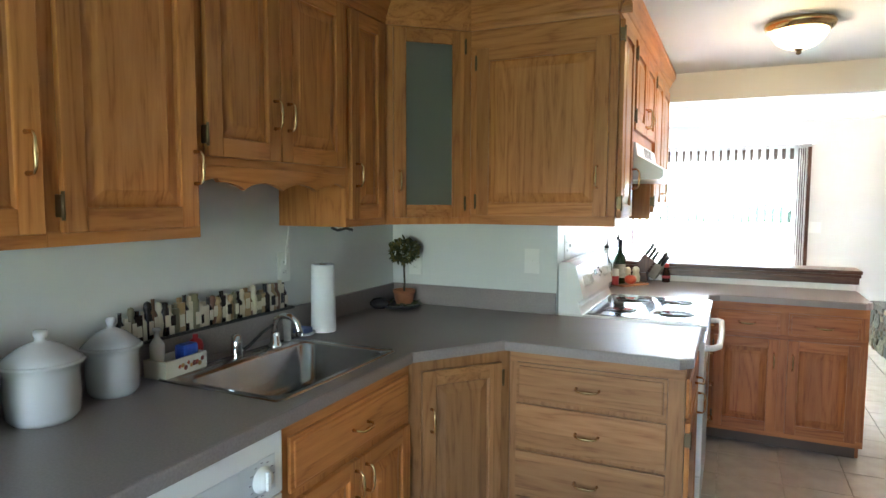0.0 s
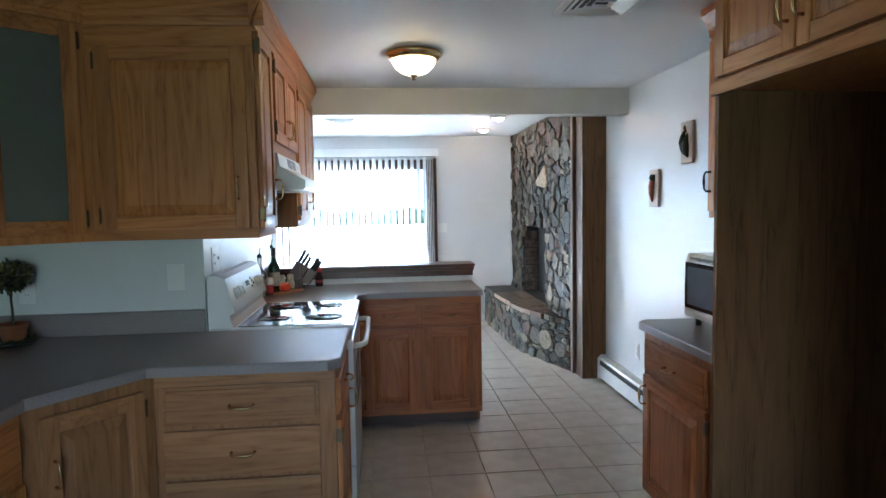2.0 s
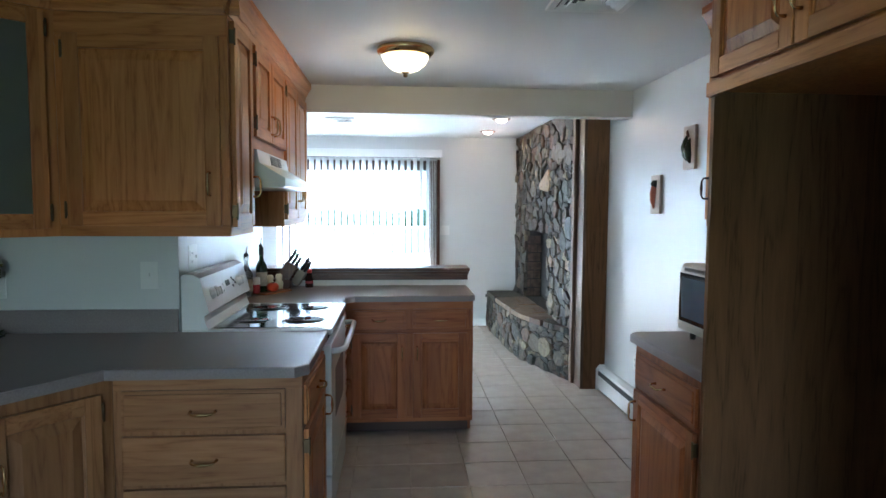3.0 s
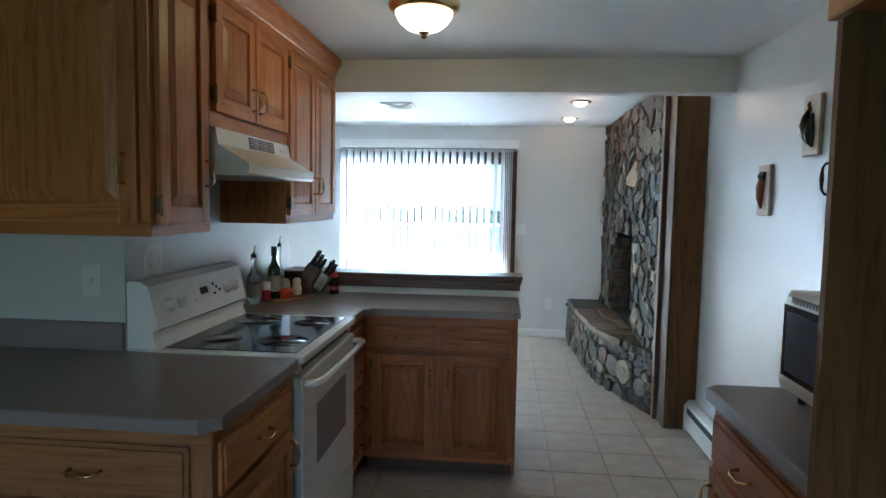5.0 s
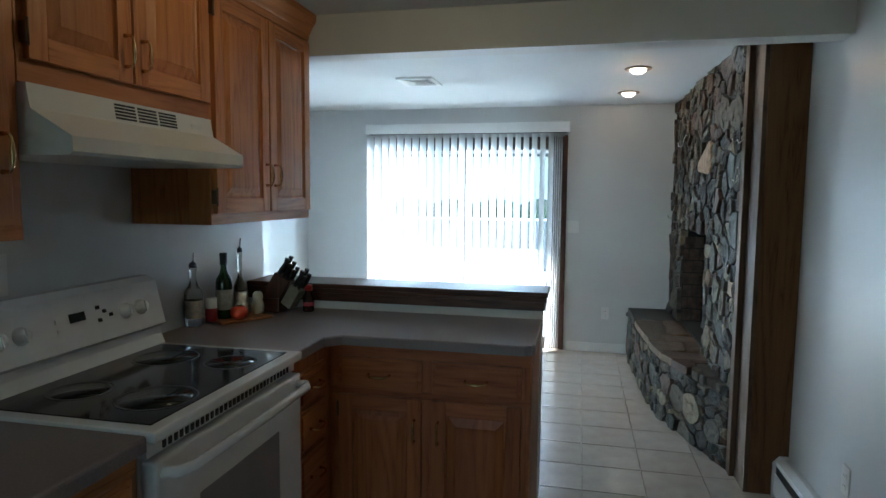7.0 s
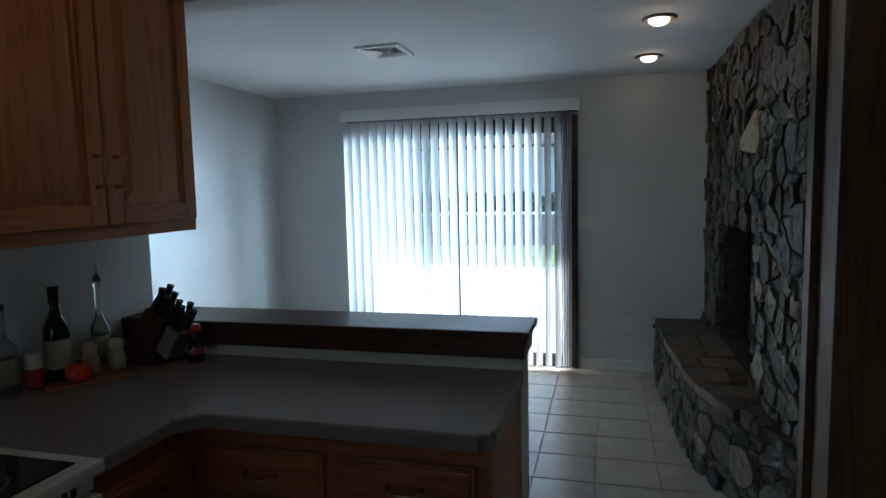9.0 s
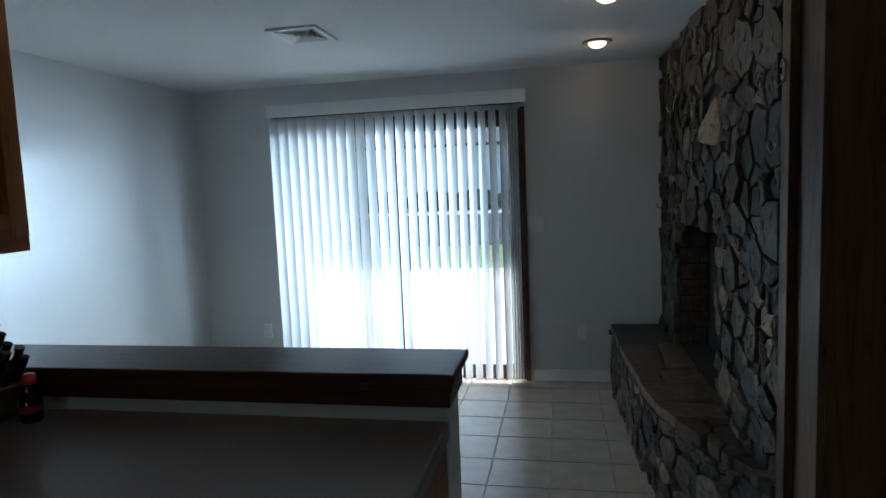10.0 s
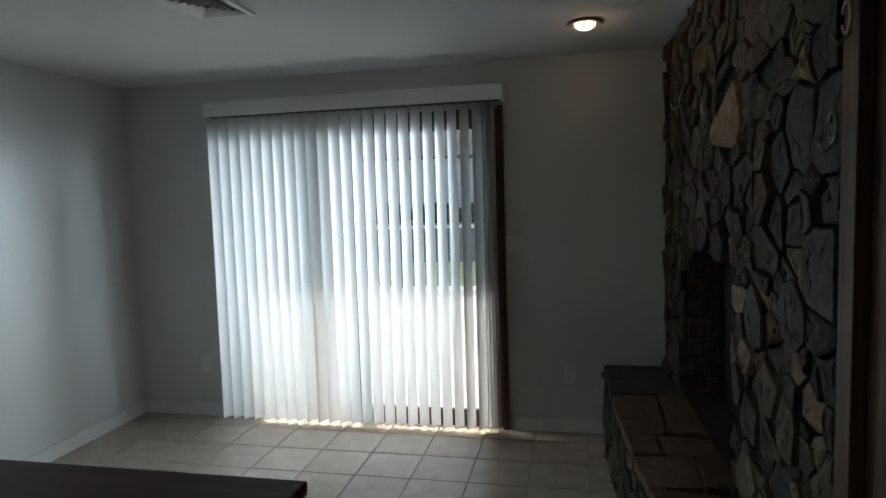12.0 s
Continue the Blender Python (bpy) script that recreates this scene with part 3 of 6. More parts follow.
# right-hand side: refrigerator surround, base and wall cabinet
c = thing("refrigerator_surround", (2.45, 2.4, 0), "dark oak surround of an empty refrigerator space with cabinet above", "kitchen cabinet")
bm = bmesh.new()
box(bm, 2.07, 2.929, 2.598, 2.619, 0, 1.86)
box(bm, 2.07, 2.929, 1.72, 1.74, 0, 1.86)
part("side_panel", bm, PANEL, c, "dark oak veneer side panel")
bm = bmesh.new()
box(bm, 2.07, 2.929, 1.72, 2.619, 1.86, CEILING - 0.002)
part("body", bm, OAK_Z, c)
bm = bmesh.new()
box(bm, 2.05, 2.0695, 1.72, 2.618, 1.845, 1.892, None, 0, 0.003)
part("rail", bm, OAK_Y, c)
m = facing((2.07, 2.618, 0), "-x")
door(c, m, 0.02, 0.440, 1.905, 2.28, OAK_Y, (0.412, 2.03), None)
door(c, m, 0.450, 0.880, 1.905, 2.28, OAK_Y, (0.478, 2.03), None)
c = carcase("base_cabinet", (2.4, 3.05, 0), "honey oak base cabinet with drawer and door under the microwave", [(2.10, RIGHT - 0.001, 2.622, 3.27, 0.10, BASE_TOP - 0.001)], bg,
            extra=[("kickboard", (2.16, RIGHT - 0.001, 2.622, 3.27, 0, 0.10), KICK)])
m = facing((2.10, 3.27, 0), "-x")
drawer(c, m, 0.025, 0.58, 0.69, 0.835, OAK_Y)
door(c, m, 0.025, 0.58, 0.12, 0.672, OAK_Y, (0.055, 0.58), "r")
retone(c, (RED_Z, RED_X, RED_Y))
bm = bmesh.new()
prism(bm, [(2.08, 2.622), (RIGHT - 0.001, 2.622), (RIGHT - 0.001, 3.288), (2.11, 3.288), (2.08, 3.26)], BASE_TOP, CT_TOP)
edge_bm = bmesh.new()
strip(edge_bm, [(RIGHT - 0.001, 3.30), (2.105, 3.30), (2.068, 3.265), (2.068, 2.622)], prof, BASE_TOP)
t3 = thing("worktop", (2.4, 3.05, BASE_TOP), "small grey-brown laminate worktop under the microwave oven", "countertop")
part("top", bm, LAMINATE, t3)
part("front_edge", edge_bm, LAMINATE, t3, "rounded laminate front edge")
c = carcase("wall_cabinet", (2.55, 3.05, 1.40), "honey oak wall cabinet above the microwave oven", [(2.345, RIGHT - 0.001, 2.622, 3.155, 1.40, CEILING - 0.002)], up)
m = facing((2.345, 3.155, 0), "-x")
d_ = door(c, m, 0.02, 0.295, 1.43, 2.17, OAK_Y, (0.045, 1.56))
BRONZE = plain("dark_bronze", (0.06, 0.04, 0.03), 0.4, 0.8)
for h_ in d_.children:
    if h_.name.startswith("handle"):
        h_.data.materials[0] = BRONZE
        tagged(h_, "dark bronze bail handle")
crown(c, (2.345, 3.155), (2.345, 2.622), (-1, 0), grain=OAK_Y)

# stove
st = thing("electric_stove", (0.4, 3.77, 0), "white enamel electric stove with a black ceramic glass cooktop", "stove")
SY0, SY1 = 3.392, 4.158
bm = bmesh.new()
box(bm, 0.075, 0.685, SY0, SY1, 0.04, 0.895, None, 0, 0.004)
part("body", bm, ENAMEL, st)
bm = bmesh.new()
box(bm, 0.075, 0.735, SY0 - 0.003, SY1 + 0.003, 0.896, 0.925, None, 0, 0.008)
part("cooktop_frame", bm, ENAMEL, st)
bm = bmesh.new()
box(bm, 0.20, 0.695, SY0 + 0.035, SY1 - 0.035, 0.9245, 0.928, None, 0, 0.001)
top = part("cooktop_glass", bm, BLACK_GLASS, st, "black ceramic glass cooktop")
RING = plain("burner_ring_print", (0.05, 0.05, 0.047), 0.3, vary=0.1)
ZONE = plain("burner_zone", (0.016, 0.019, 0.015), 0.12, vary=0.15, scale=30)
for bx, by, br in ((0.34, 3.60, 0.085), (0.34, 3.96, 0.105), (0.58, 3.60, 0.105), (0.58, 3.96, 0.085)):
    bm = bmesh.new()
    lathe(bm, [(br - 0.004, 0), (br - 0.004, 0.0006), (br, 0.0006), (br, 0)], (bx, by, 0.928), 40)
    part("burner_ring", bm, RING, top)
    bm = bmesh.new()
    lathe(bm, [(0, 0.0003), (br - 0.012, 0.0003), (br - 0.012, 0)], (bx, by, 0.928), 40)
    part("burner_zone", bm, ZONE, top)
bm = bmesh.new()
prof_bg = [(0.075, 0.925), (0.19, 0.925), (0.175, 0.96), (0.172, 0.985), (0.195, 1.00), (0.155, 1.155), (0.125, 1.172), (0.085, 1.172), (0.075, 1.165)]
ends = [[bm.verts.new((x, y, z)) for x, z in prof_bg] for y in (SY0, SY1)]
for i in range(len(prof_bg)):
    j = (i + 1) % len(prof_bg)
    bm.faces.new((ends[0][i], ends[0][j], ends[1][j], ends[1][i]))
bm.faces.new(ends[0]), bm.faces.new(ends[1])
bgp = part("backguard", bm, ENAMEL, st, "sloped white control panel")
DISPLAY = plain("dark_display", (0.02, 0.03, 0.03), 0.2)
tilt = math.atan2(0.04, 0.155)
mb = lambda y, z: Matrix.Translation((0.195 - (z - 1.0) * 0.258, y, z)) @ Matrix.Rotation(-tilt, 4, "Y")
for ky in (3.50, 3.575, 3.975, 4.05):
    bm = bmesh.new()
    k = mb(ky, 1.075) @ pose(0, 0, 0, 0, 90, 0)
    lathe(bm, [(0.027, 0), (0.027, 0.004), (0.021, 0.006), (0.019, 0.022), (0.0, 0.023)], (0, 0, 0), 24, 0, k)
    box(bm, -0.019, 0.019, -0.004, 0.004, 0.02, 0.028, k, 0, 0.001)
    part("knob", bm, ENAMEL, bgp, "white control knob")
bm = bmesh.new()
box(bm, 0, 0.003, -0.03, 0.03, -0.014, 0.014, mb(3.775, 1.09))
part("display", bm, DISPLAY, bgp, "dark clock display")
for ky, kz in ((3.86, 1.105), (3.885, 1.09), (3.86, 1.065), (3.91, 1.075), (3.70, 1.09), (3.70, 1.06)):
    bm = bmesh.new()
    box(bm, 0, 0.004, -0.007, 0.007, -0.006, 0.006, mb(ky, kz), 0, 0.001)
    part("button", bm, BLACK if ky > 3.8 else PLASTIC, bgp)
# oven front
bm = bmesh.new()
box(bm, 0.687, 0.73, SY0 + 0.004, SY1 - 0.004, 0.24, 0.85, None, 0, 0.008)
od = part("oven_door", bm, ENAMEL, st, "white oven door")
bm = bmesh.new()
box(bm, 0.7285, 0.7315, 3.56, 3.99, 0.46, 0.70, None, 0, 0.001)
part("oven_window", bm, plain("grey_oven_glass", (0.27, 0.27, 0.28), 0.25), od, "grey patterned oven window")
bm = bmesh.new()
pts = [(0.72, SY0 + 0.03, 0.815), (0.765, SY0 + 0.035, 0.82), (0.785, SY0 + 0.07, 0.822), (0.79, 3.775, 0.822), (0.785, SY1 - 0.07, 0.822), (0.765, SY1 - 0.035, 0.82), (0.72, SY1 - 0.03, 0.815)]
tube(bm, pts, 0.014, 12)
part("oven_handle", bm, ENAMEL, od, "curved white oven handle")
bm = bmesh.new()
box(bm, 0.687, 0.705, SY0 + 0.004, SY1 - 0.004, 0.856, 0.893)
part("vent_band", bm, ENAMEL, st)
for i in range(30):
    y = SY0 + 0.06 + i * 0.0222
    bm = bmesh.new()
    box(bm, 0.7052, 0.7075, y, y + 0.012, 0.862, 0.888)
    part("vent_slot", bm, BLACK, st)
bm = bmesh.new()
box(bm, 0.687, 0.728, SY0 + 0.004, SY1 - 0.004, 0.05, 0.232, None, 0, 0.006)
part("warming_drawer", bm, ENAMEL, st, "white storage drawer")

# range hood
hd = thing("range_hood", (0.3, 3.78, 1.55), "white range hood under the short wall cabinet", "range hood")
bm = bmesh.new()
prof_h = [(0.067, 1.57), (0.067, 1.728), (0.41, 1.728), (0.42, 1.668), (0.532, 1.603), (0.532, 1.568), (0.522, 1.56), (0.12, 1.56)]
hy0, hy1 = 3.405, 4.14
ends = [[bm.verts.new((x, y, z)) for x, z in prof_h] for y in (hy0, hy1)]
for i in range(len(prof_h)):
    j = (i + 1) % len(prof_h)
    bm.faces.new((ends[0][i], ends[0][j], ends[1][j], ends[1][i]))
bm.faces.new(ends[0]), bm.faces.new(ends[1])
hb = part("shell", bm, plain("hood_white", (0.74, 0.73, 0.68), 0.3, vary=0.02), hd)
for row in range(5):
    for col in range(3):
        bm = bmesh.new()
        y = 3.68 + col * 0.092
        z = 1.676 + row * 0.0092
        x = 0.4195 - (z - 1.668) * 0.1667
        box(bm, x, x + 0.002, y, y + 0.080, z, z + 0.0055)
        part("vent_slot", bm, BLACK, hb)
bm = bmesh.new()
box(bm, 0.415, 0.4175, 4.02, 4.08, 1.684, 1.70)
part("switch_plate", bm, PLASTIC, hb)

# baseboards, heater, post, fireplace
for nm, bx in (("baseboard", (FAM_LEFT, DOOR_X0 - 0.05, FAR - 0.014, FAR - 0.001, 0, 0.09)), ("baseboard", (DOOR_X1 + 0.06, 2.15, FAR - 0.014, FAR - 0.001, 0, 0.09)),
               ("baseboard", (FAM_LEFT + 0.001, FAM_LEFT + 0.015, 5.13, FAR - 0.015, 0, 0.09))):
    bm = bmesh.new()
    box(bm, *bx, bevel=0.003)
    solid(nm, bm, TRIM, "white painted baseboard", "baseboard", kind="structure", place=(0, 0, 0))

ht = thing("baseboard_heater", (2.67, 4.4, 0), "white metal hot-water baseboard heater along the wall", "heater")
bm = bmesh.new()
hp = [(RIGHT - 0.002, 0.0), (RIGHT - 0.002, 0.20), (2.685, 0.20), (2.65, 0.185), (2.645, 0.168), (2.655, 0.165)]
ends = [[bm.verts.new((x, y, z)) for x, z in hp] for y in (3.30, 5.42)]
for i in range(len(hp) - 1):
    bm.faces.new((ends[0][i], ends[0][i + 1], ends[1][i + 1], ends[1][i]))
part("back_and_top", bm, ENAMEL, ht)
bm = bmesh.new()
box(bm, 2.640, 2.644, 3.31, 5.40, 0.025, 0.128)
part("front_panel", bm, ENAMEL, ht, "white sheet metal front")
bm = bmesh.new()
box(bm, 2.648, 2.705, 3.31, 5.40, 0.03, 0.160)
part("fin_tube", bm, BLACK, ht, "dark finned tube")
bm = bmesh.new()
prism(bm, [(0, 0), (0.072, 0), (0.072, 0.205), (0.03, 0.205), (0, 0.17)], -0.045, 0, Matrix.Translation((2.636, 5.405, 0)) @ Matrix.Rotation(radians(90), 4, "X"), 0)
part("end_cap", bm, ENAMEL, ht)

post = thing("wood_post", (2.6, 5.57, 0), "dark brown stained wooden end board beside the stone fireplace", "post")
bm = bmesh.new()
box(bm, 2.53, RIGHT - 0.001, 5.425, 5.45, 0, CEILING - 0.001, None, 0, 0.002)
part("front_board", bm, PANEL, post)
bm = bmesh.new()
box(bm, 2.508, 2.5298, 5.425, 5.60, 0, CEILING - 0.001, None, 0, 0.003)
box(bm, 2.480, 2.5075, 5.60, 5.67, 0, CEILING - 0.001, None, 0, 0.003)
part("side_trim", bm, TRIMWOOD, post, "lighter worn wooden trim strip")


def stone_material(name, stops, rough=0.6):
    m, n, l, b = material(name)
    co, info = n.new("ShaderNodeTexCoord"), n.new("ShaderNodeObjectInfo")
    pal = ramp(n, stops, "CONSTANT")
    l.new(info.outputs["Random"], pal.inputs[0])
    a = n.new("ShaderNodeTexNoise")
    a.inputs["Scale"].default_value, a.inputs["Detail"].default_value, a.inputs["Roughness"].default_value = 22, 8, 0.68
    l.new(co.outputs["Object"], a.inputs["Vector"])
    r = ramp(n, [(0.25, (0.28, 0.28, 0.28)), (0.75, (1.3, 1.22, 1.12))])
    l.new(a.outputs[0], r.inputs[0])
    mx = n.new("ShaderNodeMix")
    mx.data_type, mx.blend_type = "RGBA", "MULTIPLY"
    mx.inputs[0].default_value = 1
    l.new(pal.outputs[0], mx.inputs[6])
    l.new(r.outputs[0], mx.inputs[7])
    l.new(mx.outputs[2], b.inputs["Base Color"])
    b.inputs["Roughness"].default_value = rough
    bp = n.new("ShaderNodeBump")
    bp.inputs["Strength"].default_value, bp.inputs["Distance"].default_value = 0.9, 0.014
    l.new(a.outputs[0], bp.inputs["Height"])
    l.new(bp.outputs[0], b.inputs["Normal"])
    return m


STONE = stone_material("field_stone", [(0, (0.072, 0.062, 0.044)), (0.12, (0.122, 0.096, 0.060)), (0.24, (0.031, 0.031, 0.022)), (0.36, (0.104, 0.056, 0.029)), (0.44, (0.055, 0.060, 0.049)), (0.56, (0.126, 0.109, 0.074)),
                   (0.68, (0.040, 0.031, 0.022)), (0.78, (0.062, 0.036, 0.019)), (0.86, (0.091, 0.082, 0.060)), (0.94, (0.241, 0.199, 0.130))])
MORTAR = plain("dark_recessed_mortar", (0.034, 0.031, 0.027), 0.95, vary=0.3, scale=40, bump=0.6)
FLAG = stone_material("brown_flagstone", [(0.0, (0.158, 0.101, 0.060)), (0.3, (0.128, 0.079, 0.046)), (0.6, (0.180, 0.124, 0.079)), (0.8, (0.112, 0.083, 0.060))], 0.5)
SOOT = plain("sooty_brick", (0.022, 0.019, 0.017), 0.9, vary=0.4, scale=20, bump=0.5)
FIREBRICK = plain("firebrick", (0.09, 0.06, 0.045), 0.9, vary=0.5, scale=14, bump=0.5)
FIREBOX = (6.52, 7.55, 0.45, 1.215)


def clip(poly, p, n):
    out = []
    for i, a in enumerate(poly):
        b = poly[(i + 1) % len(poly)]
        da, db = (a[0] - p[0]) * n[0] + (a[1] - p[1]) * n[1], (b[0] - p[0]) * n[0] + (b[1] - p[1]) * n[1]
        if da <= 0:
            out.append(a)
        if (da < 0 < db) or (db < 0 < da):
            t = da / (da - db)
            out.append((a[0] + t * (b[0] - a[0]), a[1] + t * (b[1] - a[1])))
    return out


def cells(u0, u1, v0, v1, count, rng, stretch=0.8, gap=0.0024, seeds=()):
    """Irregular stone outlines in a rectangle, by weighted cells: a list of polygons of (u, v). Those round the seeds come first."""
    pts = list(seeds)
    tries = 0
    while len(pts) < count and tries < 60000:
        tries += 1
        big = rng.random()
        r = (0.028 + 0.115 * big ** 2.0)
        p = (rng.uniform(u0, u1), rng.uniform(v0, v1), r)
        if all(math.hypot(p[0] - q[0], (p[1] - q[1]) / stretch) > (r + q[2]) * 0.72 for q in pts):
            pts.append(p)
    out = []
    for i, p in enumerate(pts):
        poly = [(u0, v0), (u1, v0), (u1, v1), (u0, v1)]
        for j, q in enumerate(pts):
            if i == j:
                continue
            du, dv = q[0] - p[0], q[1] - p[1]
            if abs(du) > 0.6 or abs(dv) > 0.8:
                continue
            d2 = du * du + (dv / stretch) ** 2
            k = 0.5 + (p[2] ** 2 - q[2] ** 2) / (2 * d2)
            mid = (p[0] + du * k, p[1] + dv * k)
            n = (du, dv / stretch ** 2)
            ln = math.hypot(*n)
            n = (n[0] / ln, n[1] / ln)
            poly = clip(poly, (mid[0] - n[0] * gap, mid[1] - n[1] * gap), n)
            if len(poly) < 3:
                break
        if len(poly) >= 3:
            out.append(poly)
    return out


def area(poly):
    return abs(sum(a[0] * b[1] - b[0] * a[1] for a, b in zip(poly, poly[1:] + poly[:1]))) / 2


def roughen(poly, rng, amount=0.007, cut=0.07):
    poly = [a for i, a in enumerate(poly) if math.dist(a, poly[i - 1]) > 0.002]
    out = []
    n = len(poly)
    for i in range(n):
        a, b, c = poly[i - 1], poly[i], poly[(i + 1) % n]
        k = rng.uniform(0.5, 1) * cut
        la, lc = math.hypot(a[0] - b[0], a[1] - b[1]), math.hypot(c[0] - b[0], c[1] - b[1])
        ka, kc = min(k, 0.016 / max(la, 1e-3)), min(k, 0.016 / max(lc, 1e-3))
        out.append((b[0] + (a[0] - b[0]) * ka, b[1] + (a[1] - b[1]) * ka))
        out.append((b[0] + (c[0] - b[0]) * kc, b[1] + (c[1] - b[1]) * kc))
        if lc > 0.09:
            w = rng.uniform(-amount, amount * 0.3)
            mx_, my_ = (b[0] + c[0]) / 2, (b[1] + c[1]) / 2
            nx, ny = (c[1] - b[1]) / lc, -(c[0] - b[0]) / lc
            out.append((mx_ + nx * w, my_ + ny * w))
    return out


def stone(parent, poly, place, rng, out=0.03, name="stone", mat=None):
    """A stone from an outline of (u, v); place(u, v, depth) gives the point in the world, depth outward."""
    poly = roughen(poly, rng)
    cu, cv = sum(p[0] for p in poly) / len(poly), sum(p[1] for p in poly) / len(poly)
    o = out * rng.uniform(0.55, 1.5)
    tu, tv = rng.uniform(-0.09, 0.09), rng.uniform(-0.09, 0.09)
    bm = bmesh.new()
    rings = []
    for s, d in (((1.0, -0.03), (1.0, o * 0.78), (0.975, o * 0.99), (0.80, o + 0.001)) if rng.random() < 0.78 else ((1.0, -0.03), (1.0, o * 0.4), (0.94, o * 0.85), (0.75, o))):
        ring = []
        for u, v in poly:
            uu, vv = cu + (u - cu) * s, cv + (v - cv) * s
            dd = d if d < 0 else d + (uu - cu) * tu + (vv - cv) * tv
            ring.append(bm.verts.new(place(uu, vv, dd)))
        rings.append(ring)
    # an uneven inner facet, so that the faces catch the light differently
    ring, su, sv = [], rng.uniform(-0.25, 0.25) * o, rng.uniform(-0.25, 0.25) * o
    for u, v in poly:
        uu, vv = cu + su + (u - cu) * 0.42, cv + sv + (v - cv) * 0.42
        ring.append(bm.verts.new(place(uu, vv, o + rng.uniform(-0.0025, 0.005) + (uu - cu) * tu + (vv - cv) * tv)))
    rings.append(ring)
    n = len(poly)
    for r, q in zip(rings, rings[1:]):
        for i in range(n):
            bm.faces.new((r[i], r[(i + 1) % n], q[(i + 1) % n], q[i]))
    bm.faces.new(rings[-1])
    return part(name, bm, mat or STONE, parent)


FX = 2.515      # mortar plane of the chimney breast
fp = thing("fireplace", (2.6, 6.9, 0), "floor-to-ceiling fieldstone fireplace with a raised curved hearth", "fireplace")
bm = bmesh.new()
box(bm, FX, RIGHT - 0.001, 5.69, FIREBOX[0], 0, CEILING - 0.001)
box(bm, FX, RIGHT - 0.001, FIREBOX[1], FAR - 0.001, 0, CEILING - 0.001)
box(bm, FX, RIGHT - 0.001, FIREBOX[0], FIREBOX[1], FIREBOX[3], CEILING - 0.001)
box(bm, FX, RIGHT - 0.001, FIREBOX[0], FIREBOX[1], 0, FIREBOX[2])
part("mortar", bm, MORTAR, fp, "dark recessed mortar")
bm = bmesh.new()
box(bm, RIGHT - 0.03, RIGHT - 0.003, FIREBOX[0], FIREBOX[1], FIREBOX[2], FIREBOX[3])
part("firebox", bm, SOOT, fp, "sooty black firebox")
rng = random.Random(11)
made = 0
BIG = [(5.93, 1.62, 0.135), (5.73, 1.60, 0.12), (5.76, 1.29, 0.12), (5.95, 1.17, 0.11), (5.95, 1.40, 0.085), (6.20, 1.18, 0.035), (5.82, 0.98, 0.07), (6.33, 0.98, 0.075), (5.93, 1.80, 0.04), (5.80, 1.93, 0.12), (6.2, 1.45, 0.08),
       (6.40, 1.52, 0.07), (6.95, 1.85, 0.05), (7.25, 1.65, 0.11), (6.75, 1.28, 0.10), (7.05, 1.30, 0.09), (6.98, 1.46, 0.06), (6.10, 1.95, 0.11), (6.15, 0.75, 0.09), (5.80, 0.70, 0.075)]
GREENISH = stone_material("green_field_stone", [(0.0, (0.060, 0.070, 0.060)), (0.5, (0.050, 0.056, 0.046))])
TAN = stone_material("tan_field_stone", [(0.0, (0.34, 0.24, 0.15)), (0.5, (0.29, 0.215, 0.14))])
TRIANGLE = [(6.39, 1.605), (6.93, 1.66), (6.80, 1.72), (6.60, 1.93), (6.54, 1.90)]
tri_at = (6.63, 1.74)
for number, poly in enumerate(cells(5.68, FAR - 0.004, 0.40, CEILING - 0.004, 460, rng, seeds=[(*tri_at, 0.20)] + BIG)):
    hole = poly
    if number == 0:
        # the tall tan stone that tapers upwards
        for k, a in enumerate(TRIANGLE):
            b = TRIANGLE[(k + 1) % len(TRIANGLE)]
            out_ = Vector((b[1] - a[1], -(b[0] - a[0])))
            if out_.dot(Vector((a[0] - tri_at[0], a[1] - tri_at[1]))) < 0:
                out_ = -out_
            hole = clip(hole, a, tuple(out_.normalized()))
        stone(fp, hole, lambda u, v, d: (FX - d, u, v), rng, 0.036, mat=TAN)
        continue
    cu, cv = sum(p[0] for p in poly) / len(poly), sum(p[1] for p in poly) / len(poly)
    if FIREBOX[0] < cu < FIREBOX[1] and cv < FIREBOX[3]:
        if cv > FIREBOX[3] - 0.04:
            hole = clip(poly, (0, FIREBOX[3]), (0, -1))
        elif cu < FIREBOX[0] + 0.05:
            hole = clip(poly, (FIREBOX[0], 0), (1, 0))
        elif cu > FIREBOX[1] - 0.05:
            hole = clip(poly, (FIREBOX[1], 0), (-1, 0))
        else:
            continue
    elif cv > FIREBOX[3] and FIREBOX[0] < cu < FIREBOX[1]:
        hole = clip(poly, (0, FIREBOX[3]), (0, -1))
    elif cv < FIREBOX[3] + 0.02:
        if cu <= FIREBOX[0]:
            hole = clip(poly, (FIREBOX[0], 0), (1, 0))
        else:
            hole = clip(poly, (FIREBOX[1], 0), (-1, 0))
    if len(hole) < 3 or area(hole) < 0.0008:
        continue
    stone(fp, hole, lambda u, v, d: (FX - d, u, v), rng, 0.028, mat={1: GREENISH, 2: GREENISH, 3: GREENISH, 4: GREENISH, 6: TAN, 7: TAN, 8: TAN, 9: TAN}.get(number))
    made += 1

